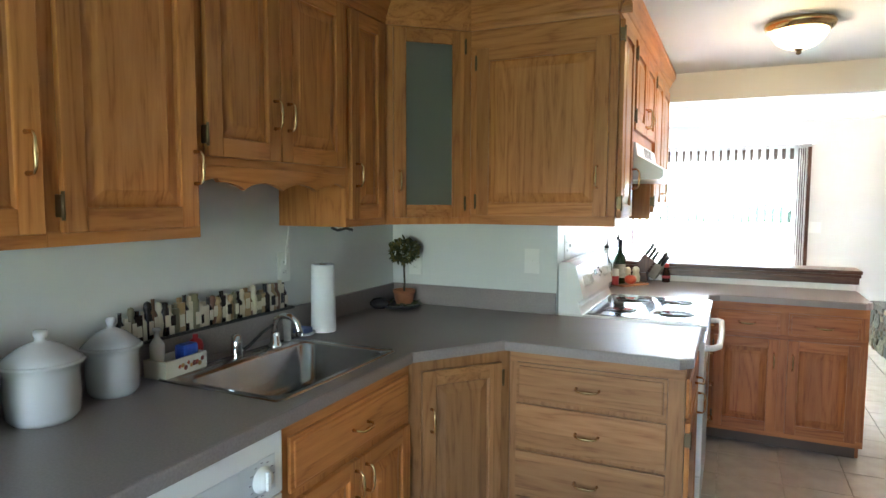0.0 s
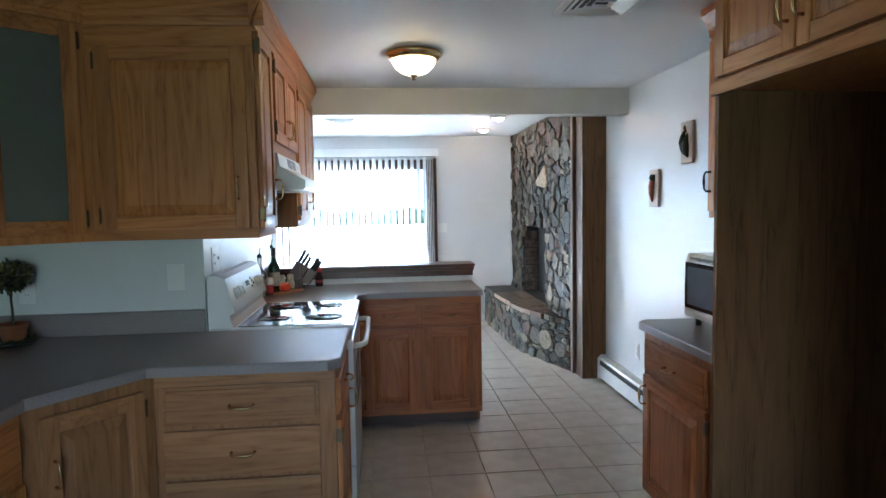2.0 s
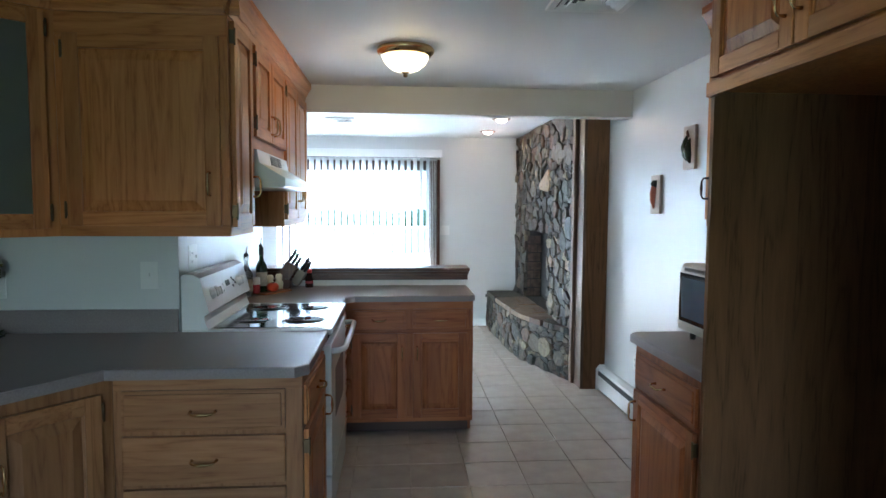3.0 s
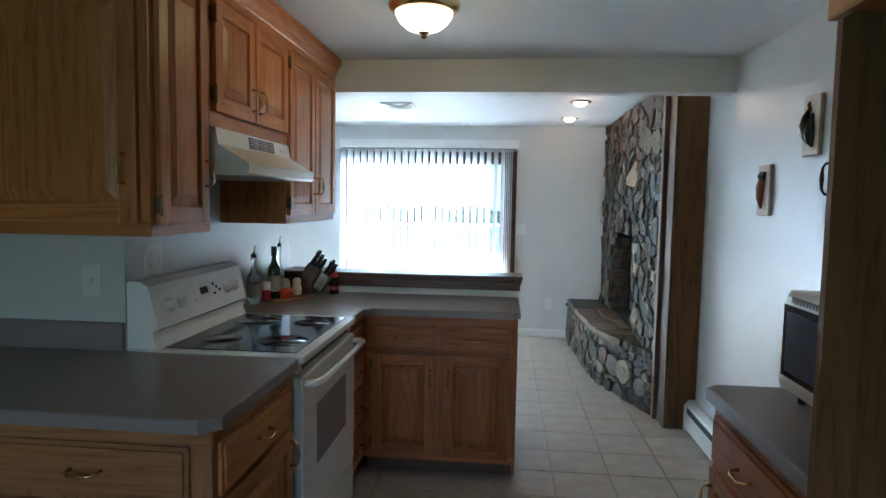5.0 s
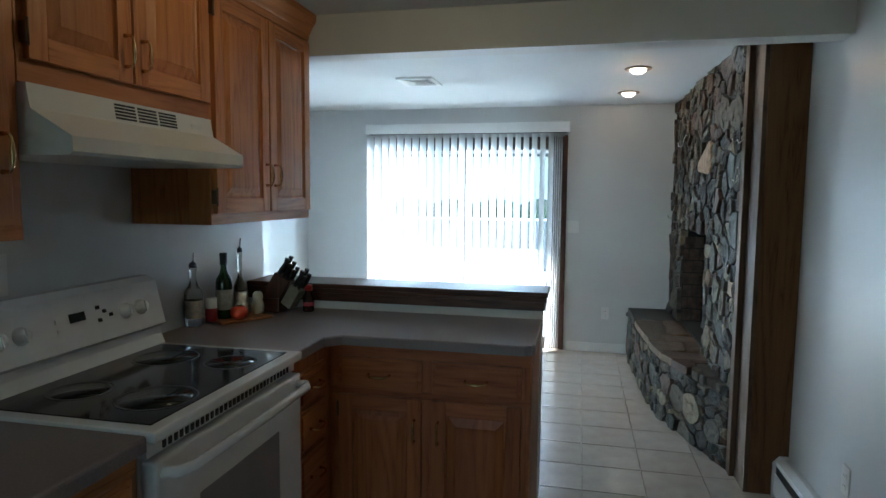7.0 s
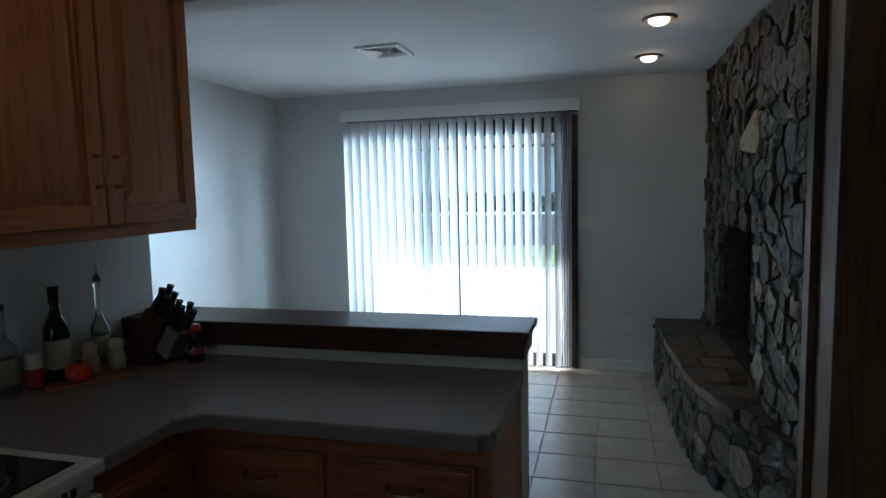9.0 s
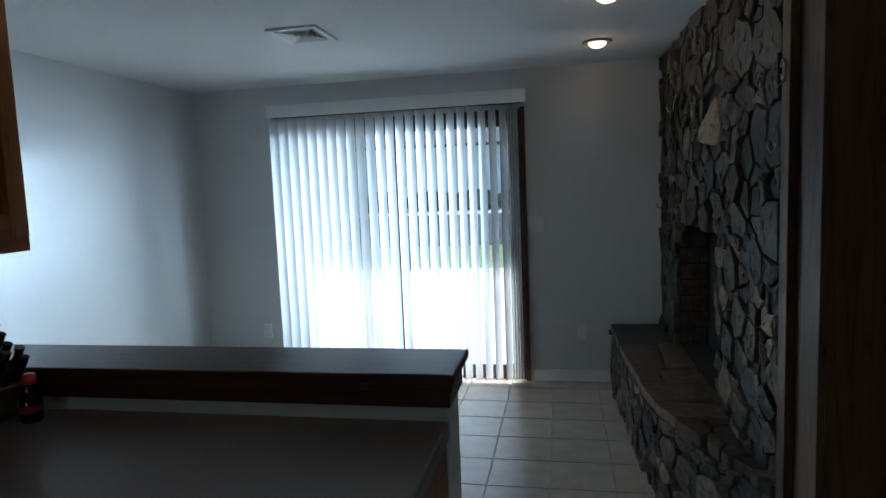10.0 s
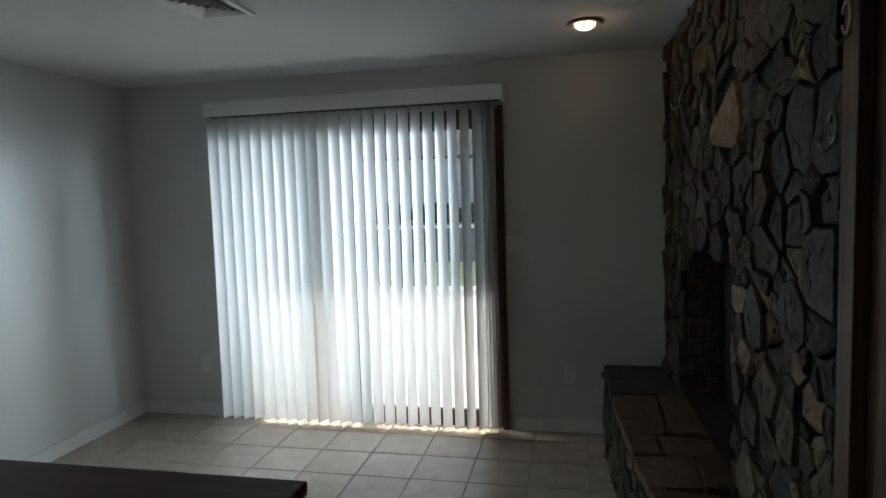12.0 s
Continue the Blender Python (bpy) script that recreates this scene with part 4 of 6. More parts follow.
# raised hearth
edge = [(2.14, FAR - 0.002), (2.15, 7.6), (2.165, 7.2), (2.19, 6.75), (2.225, 6.45), (2.31, 6.18), (2.40, 5.92), (2.46, 5.75), (2.49, 5.68)]
HZ = 0.44
seg = [0.0]
for p, q in zip(edge, edge[1:]):
    seg.append(seg[-1] + math.dist(p, q))


def along(u, off=0.0):
    u = min(max(u, 0), seg[-1] - 1e-4)
    i = max(k for k in range(len(seg)) if seg[k] <= u)
    i = min(i, len(edge) - 2)
    t = (u - seg[i]) / (seg[i + 1] - seg[i])
    p, q = Vector(edge[i]), Vector(edge[i + 1])
    n = Vector((q.y - p.y, -(q.x - p.x))).normalized()
    if n.x > 0:
        n = -n
    r = p.lerp(q, t) + n * off
    return r


bm = bmesh.new()
inner = [tuple(along(u, -0.012)) for u in np.linspace(0, seg[-1], 24)]
prism(bm, inner[::-1] + [(FX - 0.001, FAR - 0.002), (FX - 0.001, 5.69)][::-1], 0, HZ - 0.05)
part("hearth_core", bm, MORTAR, fp, "dark recessed mortar")


def on_front(u, v, d):
    r = along(u, d - 0.012)
    return (r.x, r.y, v)


for poly in cells(0, seg[-1], 0.0, HZ - 0.045, 190, rng, 0.8):
    if area(poly) > 0.0006:
        stone(fp, poly, on_front, rng, 0.024)
GREY_FLAG = stone_material("grey_flagstone", [(0.0, (0.075, 0.070, 0.064)), (0.5, (0.062, 0.058, 0.052))], 0.6)
EDGE_FLAG = stone_material("chipped_flagstone_edge", [(0.0, (0.24, 0.16, 0.10)), (0.5, (0.19, 0.13, 0.085))], 0.7)


def flag(poly, mat, name="flagstone"):
    """A thin slab of the hearth's top, cut to the curved edge."""
    cu = sum(a[0] for a in poly) / len(poly)
    for p, q in zip(edge, edge[1:]):
        n = Vector((q[1] - p[1], -(q[0] - p[0]))).normalized()
        if n.x > 0:
            n = -n
        lo, hi = min(p[1], q[1]), max(p[1], q[1])
        if lo - 0.35 < cu < hi + 0.35 and len(poly) > 2:
            poly = clip(poly, (p[1] + n.y * 0.004, p[0] + n.x * 0.004), (n.y, n.x))
    if len(poly) < 3 or area(poly) < 0.0015:
        return
    poly = roughen(poly, rng, 0.012, 0.10)
    bm = bmesh.new()
    up = rng.uniform(0, 0.004)
    lo = [bm.verts.new((v, u, HZ - 0.046)) for u, v in poly]
    mid = [bm.verts.new((v, u, HZ - 0.004 + up)) for u, v in poly]
    ku, kv = sum(a[0] for a in poly) / len(poly), sum(a[1] for a in poly) / len(poly)
    top = [bm.verts.new((kv + (v - kv) * 0.985, ku + (u - ku) * 0.985, HZ + up)) for u, v in poly]
    k = len(poly)
    for r, q in ((lo, mid), (mid, top)):
        for i in range(k):
            bm.faces.new((r[i], r[(i + 1) % k], q[(i + 1) % k], q[i])).material_index = 1
    bm.faces.new(top)
    part(name, bm, [mat, EDGE_FLAG if mat is FLAG else mat], fp)


for ya, yb, tilt, cut in ((7.57, FAR - 0.008, 0.02, 0), (7.02, 7.56, -0.05, 2.36), (6.80, 7.01, 0.04, 2.30), (6.52, 6.79, -0.06, 2.41), (6.28, 6.51, 0.05, 0)):
    ya_, yb_ = ya + 0.003, yb - 0.003
    row = [(ya_ + tilt * 0.5, 2.05), (yb_ + tilt * (yb < 8) * 0.5, 2.05), (yb_ - tilt * (yb < 8) * 0.5, FX + 0.01), (ya_ - tilt * 0.5, FX + 0.01)]
    m_flag = GREY_FLAG if yb > 8 else FLAG
    if cut:
        flag(clip(row, ((ya + yb) / 2, cut - 0.002), (tilt, 1)), m_flag)
        flag(clip(row, ((ya + yb) / 2, cut + 0.002), (-tilt, -1)), m_flag)
    else:
        flag(row, m_flag)
for poly in cells(5.70, 6.30, 2.20, FX, 16, rng, 0.9, 0.004):
    flag(poly, STONE, "stone")

# sliding door, blinds and the outside
sd = thing("sliding_glass_door", (0.55, FAR + 0.05, 0), "sliding glass patio door in a bronze aluminium frame", "door")
tagged(sd, kind="structure")
sd.name = "door_1"
bm = bmesh.new()
y0, y1 = FAR + 0.02, FAR + 0.10
box(bm, DOOR_X0, DOOR_X0 + 0.075, y0, y1, 0, DOOR_TOP)
box(bm, DOOR_X1 - 0.045, DOOR_X1, y0, y1, 0, DOOR_TOP)
box(bm, DOOR_X0 + 0.075, DOOR_X1 - 0.045, y0, y1, DOOR_TOP - 0.05, DOOR_TOP)
box(bm, DOOR_X0 + 0.075, DOOR_X1 - 0.045, y0, y1, 0, 0.03)
part("door_frame", bm, BROWN_METAL, sd)
for xa, xb, ya in ((DOOR_X0 + 0.076, 0.575, FAR + 0.065), (0.525, DOOR_X1 - 0.046, FAR + 0.03)):
    bm = bmesh.new()
    s = 0.05
    box(bm, xa, xa + s, ya, ya + 0.03, 0.031, DOOR_TOP - 0.051)
    box(bm, xb - s, xb, ya, ya + 0.03, 0.031, DOOR_TOP - 0.051)
    box(bm, xa + s, xb - s, ya, ya + 0.03, 0.031, 0.11)
    box(bm, xa + s, xb - s, ya, ya + 0.03, DOOR_TOP - 0.12, DOOR_TOP - 0.051)
    sash = part("sash", bm, BROWN_METAL, sd)
    bm = bmesh.new()
    box(bm, xa + s, xb - s, ya + 0.012, ya + 0.017, 0.11, DOOR_TOP - 0.12)
    pane = part("pane", bm, GLASS, sash, "clear glass pane")
    pane.visible_shadow = False
bm = bmesh.new()
box(bm, 1.385, 1.41, FAR - 0.012, FAR + 0.03, 0.955, 1.05, None, 0, 0.005)
part("latch_handle", bm, BLACK, sd, "black latch handle")
bm = bmesh.new()
box(bm, 1.515, 1.55, FAR - 0.018, FAR - 0.001, 0, 2.04, None, 0, 0.003)
box(bm, DOOR_X0 - 0.005, DOOR_X0 + 0.02, FAR - 0.014, FAR - 0.001, 0, 2.04, None, 0, 0.003)
part("casing", bm, DARK_Z, sd, "brown stained wooden casing")

m_, n_, l_, b_ = material("translucent_vane")
tr, mixs = n_.new("ShaderNodeBsdfTranslucent"), n_.new("ShaderNodeMixShader")
tr.inputs[0].default_value = (0.72, 0.74, 0.76, 1)
b_.inputs["Base Color"].default_value, b_.inputs["Roughness"].default_value = (0.62, 0.62, 0.60, 1), 0.45
mixs.inputs[0].default_value = 0.12
l_.new(b_.outputs[0], mixs.inputs[1]), l_.new(tr.outputs[0], mixs.inputs[2])
l_.new(mixs.outputs[0], n_["Material Output"].inputs["Surface"])
VANE = m_
bl = thing("vertical_blinds", (0.5, FAR - 0.09, 2.05), "off-white vertical blinds with half-open vanes and a white valance", "blinds")
bm = bmesh.new()
box(bm, -0.392, 1.565, FAR - 0.145, FAR - 0.133, 2.055, 2.148, None, 0, 0.003)
box(bm, -0.392, -0.380, FAR - 0.133, FAR - 0.001, 2.055, 2.148)
box(bm, 1.553, 1.565, FAR - 0.133, FAR - 0.001, 2.055, 2.148)
part("valance", bm, TRIM, bl, "white valance")
bm = bmesh.new()
box(bm, -0.375, 1.54, FAR - 0.10, FAR - 0.06, 2.055, 2.09)
part("head_rail", bm, BLACK, bl)
PITCH, VW, VA = 0.0765, 0.089, radians(60)


def vane_mesh(angle):
    bm = bmesh.new()
    rows = []
    for i in range(7):
        u = (i / 6 - 0.5)
        bow = 0.010 * (1 - 4 * u * u)
        x = u * VW * math.cos(angle) - bow * math.sin(angle)
        y = u * VW * math.sin(angle) + bow * math.cos(angle)
        rows.append([bm.verts.new((x, y, z)) for z in (-2.02, 0)])
    for r, q in zip(rows, rows[1:]):
        f = bm.faces.new((r[0], q[0], q[1], r[1]))
        f.smooth = True
    return finish(bm, "vane", VANE)


vane_me = vane_mesh(VA)
nv = 24
for i in range(nv):
    v = new("vane", vane_me)
    v.parent = bl
    v.location = (-0.36 + i * PITCH - 0.5, 0, 0.0)
stack_me = vane_mesh(radians(86))
for i in range(4):
    v = new("vane", stack_me)
    v.parent = bl
    v.location = (1.44 + i * 0.02 - 0.5, 0, 0)

# outside
GRASS = plain("lawn", (0.07, 0.12, 0.03), 0.9, vary=0.3, scale=3)
CONC = plain("pale_concrete", (0.55, 0.53, 0.50), 0.85, vary=0.08, scale=2, bump=0.2)
slab("ground", -60, 60, 8.30, 120, -0.35, -0.12, GRASS, "green lawn", "ground")
slab("ground_near", -60, 60, -60, -1.95, -0.35, -0.12, GRASS, "green lawn", "ground")
slab("patio", -9.0, 16, 8.27, 14.6, -0.119, -0.02, CONC, "pale concrete patio outside the glass door", "patio")
ov = slab("roof_overhang", -3.5, 5.0, 8.27, 9.0, 2.35, 2.5, TRIM, "white underside of the roof overhang", "roof")

GREY_WOOD = plain("weathered_grey_boards", (0.13, 0.14, 0.15), 0.8, vary=0.2, scale=9)
fence = thing("fence", (1.0, 14.4, 0), "low weathered grey board fence with a white cap rail", "fence")
for i in range(60):
    bm = bmesh.new()
    box(bm, -5 + i * 0.2, -5 + i * 0.2 + 0.19, 14.38, 14.4, 0.42, 0.98)
    part("board", bm, GREY_WOOD, fence)
for i in range(7):
    bm = bmesh.new()
    box(bm, -5 + i * 2.0, -5 + i * 2.0 + 0.09, 14.41, 14.5, -0.12, 1.0)
    part("fence_post", bm, GREY_WOOD, fence)
bm = bmesh.new()
box(bm, -5.05, 7.1, 14.35, 14.5, 0.985, 1.02)
part("cap_rail", bm, TRIM, fence, "white cap rail")
house = thing("house", (2, 46, -0.1), "distant white-sided house with a dark roof", "house")
bm = bmesh.new()
box(bm, -26, 16, 46, 54, -0.12, 4.2)
part("wall", bm, plain("white_siding", (0.6, 0.6, 0.6), 0.7, vary=0.05), house)
bm = bmesh.new()
for s_ in (0, 1):
    vs = [bm.verts.new(p) for p in ((-26.5, 45.5 if s_ == 0 else 54.5, 4.2), (16.5, 45.5 if s_ == 0 else 54.5, 4.2), (16.5, 50, 6.8), (-26.5, 50, 6.8))]
    up_ = [bm.verts.new(v.co + Vector((0, 0, 0.15))) for v in vs]
    for q in ((0, 1, 2, 3),):
        bm.faces.new([vs[i] for i in q]), bm.faces.new([up_[i] for i in q])
    for i in range(4):
        bm.faces.new((vs[i], vs[(i + 1) % 4], up_[(i + 1) % 4], up_[i]))
part("roof", bm, plain("dark_shingles", (0.05, 0.05, 0.055), 0.9), house, "dark shingled roof")
for i in range(9):
    bm = bmesh.new()
    cx_ = -10 + i * 3.1
    rr = random.Random(i)
    bmesh.ops.create_icosphere(bm, subdivisions=3, radius=1.0)
    for v in bm.verts:
        k_ = 1 + 0.25 * noise.noise(v.co * 2.3 + Vector((i * 7, 0, 0)))
        v.co = Vector((cx_ + v.co.x * 1.7 * k_, 44.3 + v.co.y * 0.8 * k_, max(-0.2, 0.45 + v.co.z * 0.8 * k_)))
    solid("shrub", bm, plain("shrub_leaves", (0.03, 0.05, 0.02), 0.9, vary=0.5, scale=8), "dark green clipped shrub before the distant house", "shrub", "shrubs")

# small fixtures
lamp_t = thing("ceiling_lamp", (1.072, 3.935, 2.17), "flush dome ceiling lamp of frosted glass with a brass rim", "lamp")
bm = bmesh.new()
lathe(bm, [(0.0, 0.0), (0.148, 0.0), (0.153, -0.012), (0.148, -0.026), (0.14, -0.032), (0.134, -0.04), (0.12, -0.042)], (1.072, 3.935, CEILING - 0.001), 48)
part("rim", bm, BRASS, lamp_t, "polished brass rim")
m_, n_, l_, b_ = material("lit_frosted_glass")
b_.inputs["Base Color"].default_value = (0.9, 0.86, 0.78, 1)
b_.inputs["Emission Color"].default_value, b_.inputs["Emission Strength"].default_value = (1, 0.78, 0.42, 1), 0.26
LIT = m_
bm = bmesh.new()
lathe(bm, [(0.122, 0.0), (0.118, -0.022), (0.102, -0.048), (0.072, -0.072), (0.035, -0.086), (0.0, -0.09)], (1.072, 3.935, CEILING - 0.038), 48)
sh = part("shade", bm, LIT, lamp_t, "lit frosted glass dome")
sh.visible_shadow = False
bm = bmesh.new()
lathe(bm, [(0.0, 0.004), (0.022, 0.002), (0.024, -0.004), (0.012, -0.010), (0.009, -0.014), (0.013, -0.020), (0.009, -0.027), (0.0, -0.030)], (1.072, 3.935, CEILING - 0.122), 16)
part("finial", bm, HINGE, lamp_t, "brass finial")
m_, n_, l_, b_ = material("lit_spot_glass")
b_.inputs["Emission Color"].default_value, b_.inputs["Emission Strength"].default_value = (1, 0.82, 0.62, 1), 0.9
LIT2 = m_
for sx, sy in ((2.03, 7.44), (2.02, 6.48)):
    t = thing("recessed_spotlight", (sx, sy, CEILING - 0.03), "small recessed ceiling spotlight with a lit bulb", "lamp", "ceiling spotlights")
    bm = bmesh.new()
    lathe(bm, [(0.05, 0.0), (0.085, 0.0), (0.088, -0.006), (0.075, -0.012), (0.055, -0.008)], (sx, sy, CEILING - 0.001), 32)
    # The grey-brown colour stands for the shade on the ring.
    part("trim_ring", bm, plain("shaded_trim_ring", (0.28, 0.21, 0.17), 0.5), t, "trim ring with its shade put into a grey-brown colour")
    bm = bmesh.new()
    lathe(bm, [(0.055, 0.0), (0.05, -0.018), (0.03, -0.032), (0.0, -0.037)], (sx, sy, CEILING - 0.003), 24)
    s_ = part("bulb", bm, LIT2, t, "lit bulb")
    s_.visible_shadow = False


def ceiling_vent(cx, cy, w, l):
    t = thing("ceiling_vent", (cx, cy, CEILING - 0.02), "white metal ceiling air vent with louvres", "vent", "ceiling vents")
    bm = bmesh.new()
    for b in ((-w, w, -l, -l + 0.03), (-w, w, l - 0.03, l), (-w, -w + 0.03, -l + 0.03, l - 0.03), (w - 0.03, w, -l + 0.03, l - 0.03)):
        box(bm, cx + b[0], cx + b[1], cy + b[2], cy + b[3], CEILING - 0.014, CEILING - 0.001, None, 0, 0.002)
    part("frame", bm, TRIM, t)
    bm = bmesh.new()
    box(bm, cx - w + 0.03, cx + w - 0.03, cy - l + 0.03, cy + l - 0.03, CEILING - 0.003, CEILING - 0.001)
    part("duct", bm, BLACK, t)
    for i in range(4):
        # nested square louvres, flaring outward as they come down
        f = 1 - i * 0.235
        wi, li = (w - 0.034) * f, (l - 0.034) * f
        bm = bmesh.new()
        rings = []
        for k, z in ((1.0, -0.016), (0.80, -0.004), (0.785, -0.0045), (0.985, -0.0172)):
            rings.append([bm.verts.new((cx + sx * (wi - 0.0) * k, cy + sy * li * k, CEILING + z)) for sx, sy in ((-1, -1), (1, -1), (1, 1), (-1, 1))])
        for r, q in zip(rings, rings[1:] + rings[:1]):
            for j in range(4):
                bm.faces.new((r[j], r[(j + 1) % 4], q[(j + 1) % 4], q[j]))
        part("louvre", bm, TRIM, t)


ceiling_vent(1.81, 3.05, 0.165, 0.165)
ceiling_vent(0.49, 6.68, 0.135, 0.155)


# sink, faucet and the things on the worktops
T = CT_TOP
sk = thing("sink", (-0.5, 2.11, T - 0.15), "brushed stainless steel single-bowl sink set in the worktop", "sink")
bm = bmesh.new()
sx0, sx1, sy0, sy1 = -0.745, -0.268, 1.79, 2.43


def rrect(x0, x1, y0, y1, r, z, bm, k=6):
    out = []
    for cx, cy, a in ((x1 - r, y1 - r, 0), (x0 + r, y1 - r, 90), (x0 + r, y0 + r, 180), (x1 - r, y0 + r, 270)):
        for i in range(k + 1):
            t = radians(a + 90 * i / k)
            out.append(bm.verts.new((cx + r * math.cos(t), cy + r * math.sin(t), z)))
    return out


rings = [rrect(sx0, sx1, sy0, sy1, 0.02, T + 0.0005, bm), rrect(sx0 + 0.004, sx1 - 0.004, sy0 + 0.004, sy1 - 0.004, 0.02, T + 0.006, bm), rrect(sx0 + 0.012, sx1 - 0.012, sy0 + 0.012, sy1 - 0.012, 0.02, T + 0.003, bm),
         rrect(sx0 + 0.085, sx1 - 0.025, sy0 + 0.028, sy1 - 0.028, 0.055, T + 0.003, bm), rrect(sx0 + 0.088, sx1 - 0.028, sy0 + 0.031, sy1 - 0.031, 0.055, T - 0.004, bm),
         rrect(sx0 + 0.10, sx1 - 0.04, sy0 + 0.045, sy1 - 0.045, 0.05, T - 0.13, bm), rrect(sx0 + 0.13, sx1 - 0.07, sy0 + 0.075, sy1 - 0.075, 0.04, T - 0.152, bm), rrect(-0.54, -0.46, 2.07, 2.15, 0.0399, T - 0.155, bm)]
for r, q in zip(rings, rings[1:]):
    for i in range(len(r)):
        f = bm.faces.new((r[i], r[(i + 1) % len(r)], q[(i + 1) % len(r)], q[i]))
        f.smooth = True
bm.faces.new(rings[-1])
part("basin", bm, STEEL, sk)
bm = bmesh.new()
lathe(bm, [(0.04, 0), (0.038, 0.003), (0.028, 0.001), (0.0, 0.0)], (-0.50, 2.11, T - 0.154), 24)
part("drain", bm, CHROME, sk, "chrome drain")
fc = thing("faucet", (-0.70, 2.28, T), "chrome kitchen faucet with an arched spout and side lever", "faucet")
bm = bmesh.new()
lathe(bm, [(0.026, 0), (0.026, 0.01), (0.018, 0.02), (0.016, 0.05), (0.014, 0.055)], (-0.70, 2.28, T + 0.003), 20)
tube(bm, [(-0.70, 2.28, T + 0.05), (-0.70, 2.28, T + 0.085), (-0.69, 2.28, T + 0.108), (-0.665, 2.285, T + 0.122), (-0.635, 2.29, T + 0.118), (-0.612, 2.295, T + 0.10), (-0.603, 2.297, T + 0.07), (-0.602, 2.297, T + 0.05)], [0.012, 0.012, 0.012, 0.012, 0.012, 0.012, 0.013, 0.014], 14)
part("spout", bm, CHROME, fc)
bm = bmesh.new()
lathe(bm, [(0.020, 0), (0.020, 0.05), (0.017, 0.075), (0.0, 0.085)], (-0.715, 2.10, T + 0.003), 20)
part("valve_body", bm, CHROME, fc)
bm = bmesh.new()
tube(bm, [(-0.715, 2.10, T + 0.012), (-0.715, 2.16, T + 0.03), (-0.71, 2.22, T + 0.065), (-0.705, 2.27, T + 0.085)], [0.008, 0.007, 0.006, 0.006], 10)
part("lever", bm, BLACK, fc, "dark lever arm")
SPRAY = plain("clear_plastic", (0.6, 0.6, 0.58), 0.2)
bm = bmesh.new()
lathe(bm, [(0.014, 0), (0.015, 0.04), (0.017, 0.075), (0.010, 0.09), (0.0, 0.092)], (-0.73, 2.385, T + 0.003), 16)
part("spray_head", bm, SPRAY, fc, "pale spray head")


def canister(x, y, r, h):
    c = thing("canister", (x, y, T), "white glazed ceramic canister with a knobbed lid", "canister", "ceramic canisters")
    bm = bmesh.new()
    lathe(bm, [(0, 0), (r * 0.78, 0), (r * 0.86, 0.008), (r * 0.93, h * 0.12), (r * 0.96, h * 0.45), (r * 0.93, h * 0.8), (r * 0.98, h * 0.9), (r * 1.08, h * 0.95), (r * 1.10, h * 0.975), (r * 1.05, h), (r * 0.9, h)], (x, y, T), 48)
    part("jar", bm, CERAMIC, c)
    bm = bmesh.new()
    k = h * 1.005
    lathe(bm, [(r * 1.0, k), (r * 0.98, k + 0.006), (r * 0.80, k + 0.018), (r * 0.55, k + 0.034), (r * 0.26, k + 0.044), (r * 0.16, k + 0.047), (r * 0.13, k + 0.055), (r * 0.19, k + 0.064), (r * 0.17, k + 0.074), (0, k + 0.078)], (x, y, T), 48)
    part("lid", bm, CERAMIC, c, "knobbed ceramic lid")


canister(-0.715, 1.44, 0.088, 0.15)
canister(-0.748, 1.655, 0.073, 0.14)
canister(-0.715, 1.20, 0.088, 0.16)

pt = thing("paper_towel_roll", (-0.715, 2.60, T), "white paper towel roll standing on the worktop", "paper towel")
bm = bmesh.new()
lathe(bm, [(0.018, 0), (0.05, 0), (0.052, 0.004), (0.050, 0.14), (0.048, 0.276), (0.046, 0.28), (0.018, 0.28), (0.018, 0.0)], (-0.715, 2.60, T), 40)
part("paper", bm, plain("paper", (0.78, 0.79, 0.80), 0.9, vary=0.03, bump=0.5, bump_scale=200), pt)
bm = bmesh.new()
lathe(bm, [(0.016, 0.002), (0.016, 0.281), (0.0145, 0.281), (0.0145, 0.002)], (-0.715, 2.60, T), 20)
part("core", bm, plain("cardboard", (0.30, 0.2, 0.12), 0.9), pt, "brown cardboard core")
BLUE = plain("blue_plastic", (0.02, 0.07, 0.38), 0.35)
RED_PLASTIC = plain("red_plastic", (0.35, 0.02, 0.02), 0.35)
dish = thing("soap_dish", (-0.74, 2.49, T), "small white soap dish with a blue sponge", "soap dish")
bm = bmesh.new()
lathe(bm, [(0, 0.003), (0.03, 0.0), (0.045, 0.006), (0.05, 0.016), (0.047, 0.017), (0.04, 0.008), (0, 0.006)], (-0.735, 2.49, T), 28)
part("dish", bm, CERAMIC, dish)
bm = bmesh.new()
box(bm, -0.765, -0.71, 2.46, 2.52, T + 0.010, T + 0.034, None, 0, 0.006)
part("sponge", bm, plain("blue_sponge", (0.12, 0.16, 0.32), 0.9, bump=0.8), dish, "blue sponge")

# caddy with sponge and bottles
cd = thing("sponge_caddy", (-0.765, 1.885, T), "cream ceramic caddy with a painted fruit band", "caddy")
bm = bmesh.new()
mcd = Matrix.Translation((-0.762, 1.885, T)) @ Matrix.Rotation(radians(4), 4, "Z")
for b in ((-0.045, 0.045, -0.085, 0.085, 0.0, 0.008), (-0.045, -0.038, -0.085, 0.085, 0.008, 0.055), (0.038, 0.045, -0.085, 0.085, 0.008, 0.055), (-0.038, 0.038, -0.085, -0.078, 0.008, 0.055), (-0.038, 0.038, 0.078, 0.085, 0.008, 0.055)):
    box(bm, *b, mcd)
